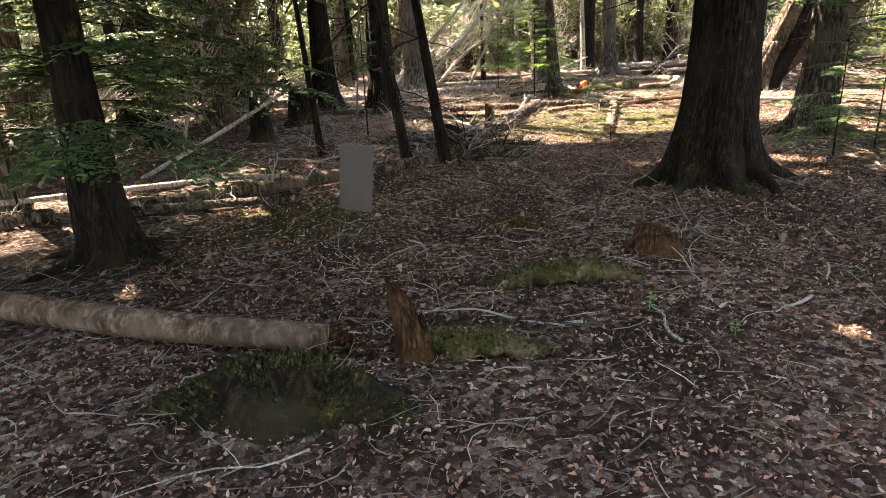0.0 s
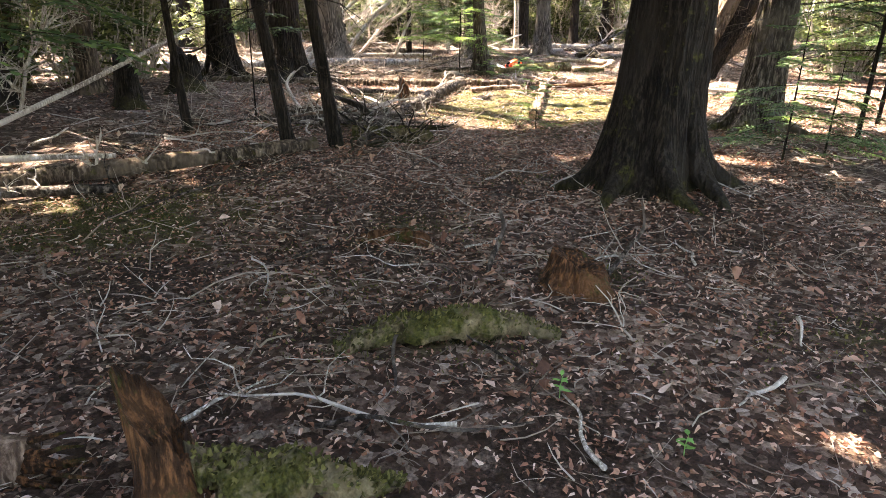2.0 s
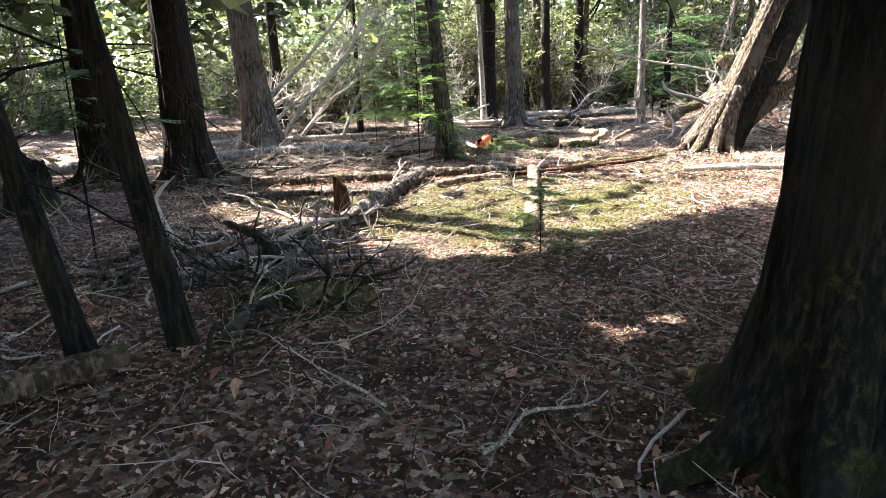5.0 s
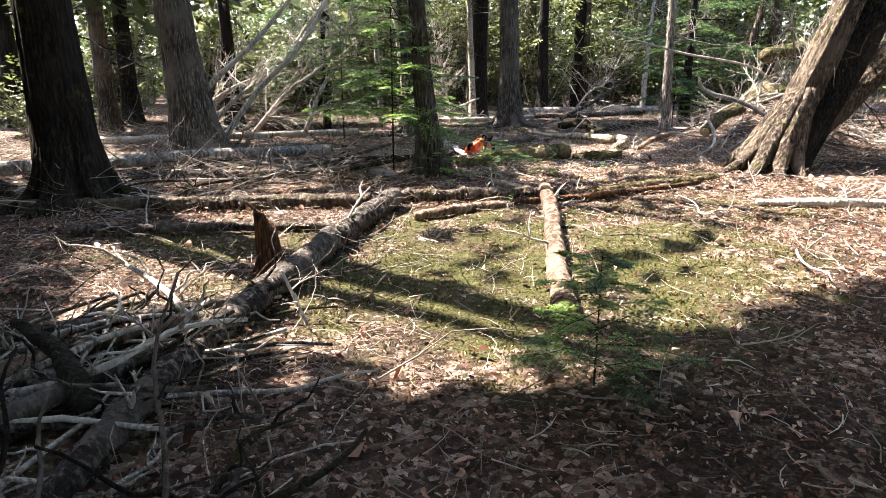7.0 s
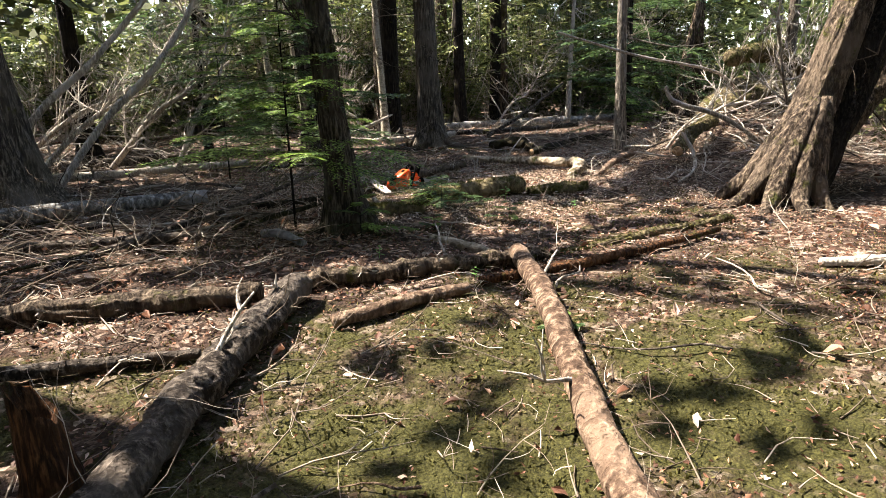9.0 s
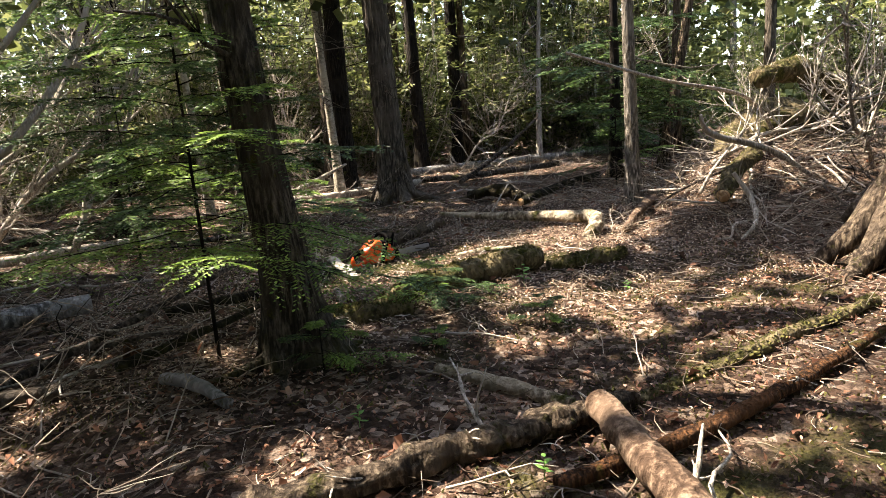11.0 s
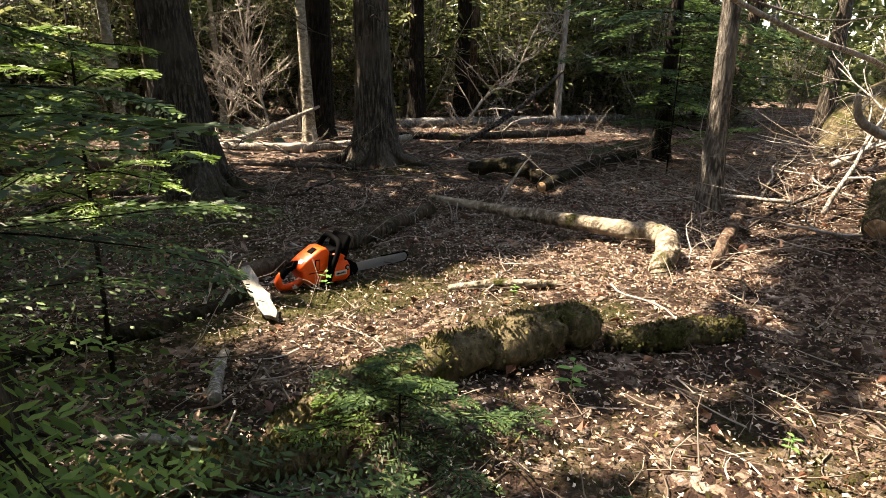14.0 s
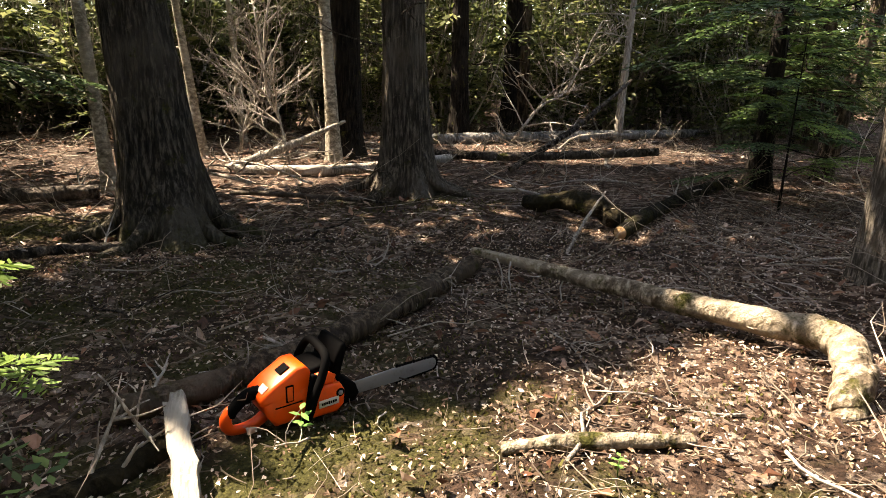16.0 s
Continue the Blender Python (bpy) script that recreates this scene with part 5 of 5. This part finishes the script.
# ---- the chainsaw ----
def chainsaw(x, y, turn, tilt):
    t = thing("chainsaw", on_ground(x, y, 0.005), "orange chainsaw with black handles lying on the ground", "chainsaw")
    t.rotation_euler = (radians(tilt), 0, radians(turn))
    t.scale = (0.87, 0.87, 0.87)
    S = Shape
    slope = Matrix.Rotation(radians(-29), 4, "Y")
    steep = Matrix.Rotation(radians(-38), 4, "Y")
    part("body", S().slab([(-.2, .03), (.07, .03), (.1, .055), (.105, .12), (.085, .165), (-.06, .18), (-.2, .17), (-.25, .14), (-.235, .085)], -.085, .085, .016), ORANGE, t)
    cover = part("engine_cover", S().slab([(-.262, .14), (-.19, .125), (-.035, .16), (-.035, .24), (-.058, .268), (-.1, .268), (-.2, .212), (-.255, .172)], -.086, .078, .018), ORANGE, t, "sloping orange engine cover")
    part("top_cap", S().box(-.135, -.02, .2515, .05, .055, .008, .003, Matrix.Translation((-.135, -.02, .2515)) @ slope @ Matrix.Translation((.135, .02, -.2515))), BLACK, cover, "black rubber cap")
    part("small_plate", S().box(-.23, -.035, .194, .035, .05, .004, .001, Matrix.Translation((-.23, -.035, .194)) @ steep @ Matrix.Translation((.23, .035, -.194))), SILVER, cover, "silver plate")
    part("clip_recess", S().box(-.135, -.0875, .165, .035, .004, .075, .0015), BLACK, cover)
    part("cover_clip", S().box(-.135, -.0905, .165, .024, .005, .062, .002), ORANGE, cover)
    part("cover_seam", S().box(-.14, -.0868, .115, .12, .003, .005), BLACK, t)
    side = part("clutch_cover", S().slab([(-.05, .03), (.07, .026), (.105, .055), (.11, .12), (.09, .158), (.0, .165), (-.05, .13)], -.112, -.083, .012), ORANGE, t, "orange side cover with a silver plate")
    part("name_plate", S().box(.03, -.1135, .085, .095, .004, .034, .001), SILVER, side, "silver plate")
    for k in range(7):
        part("plate_bar", S().box(-.002 + .0105 * k, -.1165, .085, .007, .002, .010 + .003 * (k % 2)), BLACK, side)
    part("nut_recess", S().tube([(.085, -.11, .115), (.085, -.1135, .115)], [.02, .02], 10), BLACK, side)
    part("cover_nut", S().tube([(.085, -.112, .115), (.085, -.12, .115)], [.011, .011], 6), STEEL, side)
    part("muffler_housing", S().slab([(-.045, .15), (.085, .15), (.1, .19), (.085, .235), (.03, .25), (-.04, .24)], -.075, .085, .014), BLACK, t, "black muffler housing")
    part("brake_cover", S().slab([(-.025, .17), (.06, .16), (.075, .195), (.03, .225), (-.02, .22)], -.1, -.073, .008), ORANGE, t, "orange brake cover")
    part("side_shroud", S().slab([(-.075, .04), (-.04, .04), (-.0, .14), (.005, .21), (-.04, .23), (-.06, .13)], -.108, -.08, .008), BLACK, t)
    part("rear_handle", S().tube(curve_points([(-.235, 0, .165), (-.27, 0, .168), (-.31, 0, .15), (-.345, 0, .12), (-.36, 0, .095)], 14), taper(.03, .023, 14), 12), BLACK, t, "black rear grip")
    part("handle_guard", S().tube(curve_points([(-.352, 0, .125), (-.378, 0, .085), (-.365, 0, .036), (-.31, 0, .024), (-.25, 0, .034), (-.19, 0, .07)], 18), [.015 + .012 * k / 17 for k in range(18)], 12, squash=1.5), ORANGE, t, "orange lower handle guard")
    part("trigger", S().box(-.285, 0, .14, .03, .014, .022, .004), BLACK, t)
    part("front_handle", S().tube(curve_points([(-.075, -.105, .03), (-.07, -.13, .07), (-.045, -.135, .15), (-.01, -.13, .22), (.022, -.108, .29), (.032, -.03, .315), (.03, .07, .31), (.0, .118, .22), (-.04, .115, .1), (-.06, .1, .04)], 44), [.0185] * 44, 12), BLACK, t, "black tubular front handle")
    part("hand_guard", S().slab([(.055, .19), (.1, .18), (.12, .25), (.135, .3), (.13, .325), (.11, .325), (.085, .28)], -.09, .105, .012), BLACK, t, "black chain-brake hand guard")
    part("spike_plate", S().slab([(.105, .03), (.125, .035), (.12, .05), (.137, .06), (.12, .075), (.137, .09), (.12, .1), (.125, .12), (.105, .13)], -.085, -.08, 0), BLACK, t, "toothed bumper")
    part("nose", S().slab([(.095, .032), (.17, .035), (.195, .07), (.18, .115), (.13, .15), (.095, .155)], -.09, .03, .012), BLACK, t, "black oily front plate")
    # bar: long rounded plate
    L, z0, h = .64, .08, .036
    out = [(.1, z0 - h * .8), (.4, z0 - h), (.56, z0 - h * .9)] + [(.6 + h * .95 * math.cos(a), z0 + h * .9 * math.sin(a)) for a in np.linspace(-1.2, 1.2, 9)] + [(.56, z0 + h * .9), (.4, z0 + h), (.1, z0 + h * .8)]
    out = [(a * 1.02, b) for a, b in out]
    part("guide_bar", S().slab(out, -.0605, -.0545, 0.001), STEEL, t, "grey steel guide bar")
    loop = [Vector((a, -.0575, b)) for a, b in out[1:-1]]
    chain = S()
    for k in range(len(loop) - 1):
        a, b = loop[k], loop[k + 1]
        m = max(1, int((b - a).length / .016))
        for j in range(m):
            p = a.lerp(b, (j + .5) / m)
            ang = math.atan2(b.z - a.z, b.x - a.x)
            mt = Matrix.Translation(p) @ Matrix.Rotation(-ang, 4, "Y")
            chain.box(0, 0, -.004, .0125, .008, .009, 0, mt)
            if j % 3 == 0:
                chain.box(0, 0, -.011, .007, .007, .006, 0, mt)
    part("chain", chain, BLACK, t, "dark oily saw chain")
    part("starter_cover", S().slab([(-.19, .04), (.06, .04), (.08, .1), (.02, .165), (-.16, .165)], .083, .105, .01), ORANGE, t)
    return t


chainsaw(3.465, 16.94, 23, 0)

# ---- small card hanging on a cord over the path ----
card = thing("hanging_card", (0.84, 0.55, 1.32), "small plain grey card hanging on a thin cord", "tag")
sh = Shape().box(0, 0, 0, .05, .003, .095, .001)
part("card", sh, CARD, card)
part("cord", Shape().tube([(0, 0, .046), (.002, .001, .4), (0, 0, 1.0), (-.01, .01, 1.72)], [.0012] * 4, 5), CARD, card, "thin grey cord")
card.rotation_euler = (0, radians(6), radians(-12))
sh = Shape().tube(curve_points([(0.1, -.1, 2.75), (0.9, -1.3, 2.95), (1.9, -2.6, 3.08), (2.78, -3.62, 3.11), (3.3, -4.2, 3.12)], 14), taper(.03, .006, 14), 8, .05, 171)
part("limb", sh, BARK_DARK, bpy.data.objects["hemlock_tree"], "long bare limb reaching over the path")

# ---- woods all round ----
rng = random.Random(200)


def conifer_variant(seed, height, low, spread, count):
    """A full young conifer for the middle distance: trunk and tiers of leafy boughs."""
    r = random.Random(seed)
    t = thing("forest_conifer", (0, 0, 0), "shaded cedar with a leafy crown in the surrounding wood", "tree", "trees of the surrounding wood")
    part("trunk", Shape().tube([(0, 0, -.15), (0.02, 0, height * .3), (.05, .03, height * .65), (0, 0, height)], [.11, .09, .055, .012], 9, .06, seed, .4), BARK_BROWN, t)
    sh = Shape()
    for k in range(count):
        f = r.random() ** 0.85
        z = low + (height - low) * f
        a = r.uniform(0, 6.283)
        L = spread * (1.1 - f) * r.uniform(.55, 1.1)
        d = Vector((math.cos(a), math.sin(a), r.uniform(-.35, .15)))
        for j in range(5):
            o = Vector((0, 0, z)) + d * (L * (0.3 + .7 * j / 5))
            spray(sh, o, (d + Vector((r.uniform(-.8, .8), r.uniform(-.8, .8), r.uniform(-.3, .1)))).normalized(), Vector((0, 0, 1)), .5, 8, .21, .068, r, .3)
    part("crown", sh, FOLIAGE_FAR, t, "loose olive-green cedar foliage")
    for k in range(5):
        s = Shape()
        a = r.uniform(0, 6.283)
        dead_twig(s, (0, 0, r.uniform(.6, 2.4)), (math.cos(a), math.sin(a), r.uniform(-.3, .2)), r.uniform(.5, 1.2), .011, r, 1)
        part("limb", s, WOOD_DEAD, t)
    return t


def bush_variant(seed, height, spread, count):
    r = random.Random(seed)
    t = thing("understory_bush", (0, 0, 0), "tangled green undergrowth with pale bare stems", "bush", "undergrowth")
    sh, wood = Shape(), Shape()
    for k in range(count):
        a = r.uniform(0, 6.283)
        q = Vector((math.cos(a) * spread * r.random(), math.sin(a) * spread * r.random(), height * r.uniform(.35, 1)))
        pts = wavy((q.x * .25, q.y * .25, -.05), q, 5, .08, r)
        wood.tube(pts, taper(.016, .004, 5), 4, cap=False)
        if k % 3 == 0:
            dead_twig(wood, pts[2], (r.uniform(-1, 1), r.uniform(-1, 1), r.uniform(-.3, .6)), r.uniform(.4, .9), .008, r, 1)
        for j in range(8):
            o = pts[r.randint(1, 4)] + Vector((r.uniform(-.2, .2), r.uniform(-.2, .2), r.uniform(-.2, .2)))
            spray(sh, o, Vector((r.uniform(-1, 1), r.uniform(-1, 1), r.uniform(-.4, .5))).normalized(), Vector((0, 0, 1)), .46, 7, .19, .075, r, .1)
    tagged(part("foliage", sh, FOLIAGE_FAR, t), kind="stuff")
    tagged(part("stem_tangle", wood, WOOD_DEAD, t), kind="stuff")
    return t


trees = [conifer_variant(210 + k, (8.5, 7.2, 9.5, 6.0)[k], (0.9, 0.6, 1.6, 0.4)[k], (1.7, 1.5, 2.0, 1.4)[k], (85, 80, 90, 72)[k]) for k in range(4)]
bushes = [bush_variant(220 + k, (3.4, 4.4, 2.4, 1.5)[k], (1.3, 1.5, 1.2, 0.9)[k], (46, 54, 38, 24)[k]) for k in range(4)]

trees[0]["tall"], bushes[0]["tall"] = 8.5, 3.4


def clear_of_walk(x, y, far):
    """Keeps the wood off the open floor round the walk."""
    if -3.6 < x < 9.8 and 0.5 < y < far:
        return False
    return not (-9 < y <= 0.5 and abs(x - 1.2) < 2.2)


def lets_sun_in(x, y, height, spread):
    """Whether a tree here leaves the sunlit places open."""
    for k in range(1, 9):
        z = height * k / 8
        if glade(*sunward(Vector((x, y, z))), 0.75 * spread * (1.05 - k / 8)) > 0.9:
            return False
    return True


placed = []
used = set()


def plant(kinds, x, y, scale, turn):
    src = kinds[rng.randrange(len(kinds))]
    stretch = rng.uniform(.9, 1.15)
    for j in range(1, 9):
        if glade(*sunward(Vector((x, y, kinds[0]["tall"] * scale * j / 8))), 1.2 * (1.05 - j / 8)) >= 0.9:
            return
    m = Matrix.Translation(on_ground(x, y)) @ Matrix.Rotation(turn, 4, "Z")
    if src.name in used:
        o = copy_thing(src, m)
    else:
        o = src
        used.add(src.name)
        o.matrix_basis = m
    o.scale = (scale, scale, scale * stretch)


tries = 0
while len(placed) < 85 and tries < 9000:
    tries += 1
    a, d = rng.uniform(0, 6.283), 5 + 34 * rng.random() ** 0.8
    x, y = 3 + d * math.sin(a) * 0.95, 12 + d * math.cos(a)
    if y < 6 and rng.random() < 0.55:
        continue
    if not clear_of_walk(x, y, 23.0) or any((x - u) ** 2 + (y - v) ** 2 < 1.9 for u, v in placed) or not lets_sun_in(x, y, 9, 1.8):
        continue
    placed.append((x, y))
    plant(trees, x, y, rng.uniform(.75, 1.25), rng.uniform(0, 6.28))
thick = []
tries = 0
while len(thick) < 74 and tries < 9000:
    tries += 1
    a, d = rng.uniform(-2.1, 2.1), 7 + 17 * rng.random()
    x, y = 3 + d * math.sin(a), 12 + d * math.cos(a)
    if not clear_of_walk(x, y, 23.6) or any((x - u) ** 2 + (y - v) ** 2 < 1.1 for u, v in thick) or not lets_sun_in(x, y, 3.6, 1.2):
        continue
    thick.append((x, y))
    plant(bushes, x, y, rng.uniform(.75, 1.25), rng.uniform(0, 6.28))

# close thicket behind the clearing
rng = random.Random(230)
for k in range(30):
    plant(bushes, -3.5 + 16.5 * (k + rng.random()) / 30, rng.uniform(26.0, 29.5), rng.uniform(.9, 1.4), rng.uniform(0, 6.28))

# tall trees added at random places, whose crowns close the canopy
rng2 = random.Random(400)
tall = []
tries = 0
while len(tall) < 46 and tries < 5000:
    tries += 1
    x, y = rng2.uniform(-15, 16), rng2.uniform(-8, 34)
    if (-3.4 < x < 8.8 and -4 < y < 21.5) or any((x - u) ** 2 + (y - v) ** 2 < 4.5 for u, v in tall):
        continue
    tall.append((x, y))
    girth, tallness, lean_to = rng2.uniform(.11, .24), rng2.uniform(11, 15), (rng2.uniform(-.03, .03), rng2.uniform(-.03, .03))
    if 7 < x < 9.2 and 19 < y < 26:
        continue
    tree("shade_cedar", x, y, girth, tallness, lean_to, (BARK_DARK, BARK_BROWN, BARK_CEDAR)[len(tall) % 3], "tall straight cedar added to the surrounding wood for shade",
         flare=.6, sides=14, limbs=4, crown=330, crown_low=3.6, spread=3.0, seed=410 + len(tall), group="tall trees of the surrounding wood")

# distant wood: leaf clumps and stems that nobody could count
sh = Shape()
for k in range(90000):
    a = rng.uniform(0, 6.283) if k % 4 == 0 else rng.uniform(-1.35, 1.35)
    d = rng.uniform(27, 50)
    o = Vector((3 + d * math.sin(a), 12 + d * math.cos(a), 19 * rng.random() ** 1.5))
    u = Vector((rng.uniform(-1, 1), rng.uniform(-1, 1), rng.uniform(-1, 1))).normalized() * rng.uniform(.25, .6)
    w = u.cross(Vector((rng.uniform(-1, 1), rng.uniform(-1, 1), rng.uniform(-1, 1)))).normalized() * .25
    m = len(sh.v)
    sh.v += [o, o + u * .5 + w, o + u, o + u * .5 - w]
    sh.f.append((m, m + 1, m + 2, m + 3))
tagged(part("far_woods", sh, FOLIAGE_DIST), "green foliage of the far woods, haze put into its colour", "woods", kind="stuff")
sh = Shape()
for k in range(220):
    a = rng.uniform(0, 6.283)
    d = rng.uniform(30, 56)
    o = on_ground(3 + d * math.sin(a), 12 + d * math.cos(a), -.3)
    sh.tube([o, o + Vector((rng.uniform(-.4, .4), rng.uniform(-.4, .4), 7)), o + Vector((rng.uniform(-.8, .8), 0, 14))], [rng.uniform(.1, .22), .1, .03], 7, cap=False)
tagged(part("far_trunks", sh, BARK_GREY), "grey trunks of the far woods", "woods", kind="stuff")

# ---- litter: leaves, twigs, moss ----


def scatter(n, box, rng):
    x0, x1, y0, y1 = box
    xs, ys = rng.uniform(x0, x1, n), rng.uniform(y0, y1, n)
    return xs, ys, ground_z(xs, ys)


def leaf_litter(name, n, box, size, seed, label, avoid_moss=0.65, material=LEAF_LITTER):
    g = np.random.default_rng(seed)
    xs, ys, zs = scatter(n, box, g)
    keep = g.random(n) > avoid_moss * moss_at(xs, ys)
    xs, ys, zs = xs[keep], ys[keep], zs[keep]
    n = len(xs)
    a = g.uniform(0, 6.283, n)
    L = g.uniform(*size, n)
    W = L * g.uniform(.3, .55, n)
    tilt = g.normal(0, .38, n)
    roll = g.normal(0, .35, n)
    d = np.stack([np.cos(a) * np.cos(tilt), np.sin(a) * np.cos(tilt), np.sin(tilt)], -1)
    w = np.stack([-np.sin(a) * np.cos(roll), np.cos(a) * np.cos(roll), np.sin(roll)], -1)
    up = np.cross(d, w)
    o = np.stack([xs, ys, zs + .006 + .5 * L * np.abs(np.sin(tilt)) + .4 * W * np.abs(np.sin(roll)) + g.uniform(0, .012, n)], -1)
    L, W = L[:, None], W[:, None]
    curl = g.uniform(-.05, .3, (n, 1)) * L
    pts = [o - d * L * .5, o - d * L * .1 + w * W * .5 + up * curl, o + d * L * .28 + w * W * .36 + up * curl, o + d * L * .5 + up * curl * .4, o + d * L * .28 - w * W * .36 + up * curl, o - d * L * .1 - w * W * .5 + up * curl]
    v = (np.stack(pts, 1) + g.normal(0, .09, (n, 6, 3)) * L[:, None]).reshape(-1, 3)
    i = np.arange(n)[:, None] * 6
    f = np.concatenate([i + np.array([[0, 1, 2, 3]]), i + np.array([[0, 3, 4, 5]])], 0).tolist()
    return tagged(new(name, make_mesh(name, v, f, material, True)), label, "leaf litter", kind="stuff")


def twig_litter(name, n, box, length, seed, label, rmax=0.0048):
    g = np.random.default_rng(seed)
    xs, ys, zs = scatter(n, box, g)
    keep = g.random(n) > 0.5 * moss_at(xs, ys)
    xs, ys, zs = xs[keep], ys[keep], zs[keep]
    n = len(xs)
    a = g.uniform(0, 6.283, n)
    L = g.uniform(*length, n) ** 1.0
    r = g.uniform(.0012, rmax, n)
    rise = np.abs(g.normal(0, .24, n))
    verts, faces = [], []
    bend = g.normal(0, .35, n)
    for k in range(n):
        p = np.array([xs[k], ys[k], zs[k] + r[k] + g.random() * .02])
        d = np.array([math.cos(a[k]), math.sin(a[k]), rise[k]])
        s = np.array([-math.sin(a[k]), math.cos(a[k]), 0])
        m = len(verts)
        for j in range(4):
            t = j / 3
            c = p + d * L[k] * t + s * bend[k] * L[k] * t * (1 - t) * 2
            rr = r[k] * (1 - .6 * t)
            verts += [c + s * rr, c - s * rr * .5 + np.array([0, 0, rr]), c - s * rr * .5 - np.array([0, 0, rr])]
        for j in range(3):
            b = m + 3 * j
            faces += [(b, b + 1, b + 4, b + 3), (b + 1, b + 2, b + 5, b + 4), (b + 2, b, b + 3, b + 5)]
    return tagged(new(name, make_mesh(name, np.array(verts), faces, TWIGS)), label, "twigs", kind="stuff")


def moss_tufts(name, n, box, seed):
    g = np.random.default_rng(seed)
    xs, ys, zs = scatter(n, box, g)
    lump = 0.5 + 0.5 * np.sin(7 * xs + 3 * np.sin(4 * ys)) * np.sin(6 * ys + 2 * np.sin(5 * xs))
    keep = g.random(n) < moss_at(xs, ys) * (0.35 + 0.75 * lump)
    xs, ys, zs, lump = xs[keep], ys[keep], zs[keep], lump[keep]
    n = len(xs)
    a = g.uniform(0, 6.283, n)
    h = g.uniform(.007, .02, n) * (0.7 + 0.7 * lump)
    w = g.uniform(.003, .008, n)
    lean = g.normal(0, .5, (n, 2))
    o = np.stack([xs, ys, zs - .004], -1)
    s = np.stack([np.cos(a) * w, np.sin(a) * w, 0 * w], -1)
    top = o + np.stack([lean[:, 0] * h, lean[:, 1] * h, h], -1)
    v = np.stack([o - s, o + s, top + s * .6, top - s * .6], 1).reshape(-1, 3)
    i = np.arange(n)[:, None] * 4
    f = (i + np.array([[0, 1, 2, 3]])).tolist()
    return tagged(new(name, make_mesh(name, v, f, MOSS_TUFT, True)), "soft yellow-green moss tufts on the forest floor", "moss", kind="stuff")


leaf_litter("leaf_litter", 58000, (-1.5, 4.8, 0.6, 8.5), (.012, .036), 301, "brown and grey fallen leaves on the forest floor")
leaf_litter("leaf_litter", 42000, (-1.5, 7.0, 8.5, 14.5), (.013, .036), 302, "dry fallen leaves between moss patches", 0.9)
leaf_litter("leaf_litter", 72000, (1.0, 8.0, 14.2, 19.5), (.009, .028), 303, "dry leaves, coloured pale for the sunlit floor", 0.85, LEAF_SUNLIT)
leaf_litter("leaf_litter", 9000, (-6.0, 11.0, 3.0, 27.0), (.04, .09), 304, "brown fallen leaves deeper in the wood")
twig_litter("twig_litter", 3600, (-2.5, 5.5, 0.6, 9.0), (.05, .3), 311, "thin dry twigs scattered over the leaves")
twig_litter("twig_litter", 3600, (-2.5, 7.5, 8.5, 15.0), (.05, .26), 312, "thin dry twigs scattered over moss and leaves")
twig_litter("twig_litter", 3000, (0.5, 9.0, 14.5, 20.0), (.04, .22), 313, "thin dry twigs scattered round the clearing")
twig_litter("twig_litter", 1300, (-5.0, 0.6, 13.0, 20.0), (.2, .9), 315, "dead twigs among fallen poles", 0.007)
twig_litter("twig_litter", 900, (6.6, 10.0, 14.6, 19.6), (.2, .9), 316, "dead twigs heaped round the root mound", 0.007)
twig_litter("twig_litter", 1000, (-5.0, 11.0, 19.6, 26.5), (.2, 1.0), 314, "dead twigs on the far floor", 0.008)


def forked_litter(n, box, length, seed, label, material):
    """Curly forked dry twigs lying loosely on the floor."""
    r = random.Random(seed)
    sh = Shape()
    for k in range(n):
        p = on_ground(r.uniform(box[0], box[1]), r.uniform(box[2], box[3]), 0.012)
        a = r.uniform(0, 6.283)
        dead_twig(sh, p, (math.cos(a), math.sin(a), r.uniform(-.02, .22)), r.uniform(*length), r.uniform(.0025, .0065), r, 1, 0.42)
    return tagged(part("forked_twigs", sh, material), label, "twigs", kind="stuff")


forked_litter(200, (-2.5, 5.0, 1.2, 8.5), (.2, .7), 331, "curly forked dry twigs on brown leaves", TWIGS)
forked_litter(260, (-2.5, 1.8, 7.0, 14.0), (.3, .9), 332, "curly forked dry twigs in the brush", TWIGS)
forked_litter(170, (1.5, 7.0, 9.0, 15.0), (.15, .55), 333, "curly forked dry twigs on moss", TWIGS)
forked_litter(200, (2.2, 7.0, 14.6, 19.5), (.15, .55), 334, "curly forked dry twigs on the sunlit litter", TWIGS)
forked_litter(260, (6.2, 10.0, 14.6, 19.0), (.4, 1.2), 335, "tangled dry branches round the root mound", TWIGS)
forked_litter(300, (-4.0, 10.0, 19.5, 24.5), (.4, 1.3), 336, "tangled dry branches on the far floor", TWIGS)
forked_litter(240, (-3.0, 2.2, 13.3, 17.6), (.4, 1.4), 337, "tangled dry branches among fallen poles", TWIGS)
moss_tufts("moss_tufts", 330000, (-2.5, 6.5, 1.5, 20.4), 321)
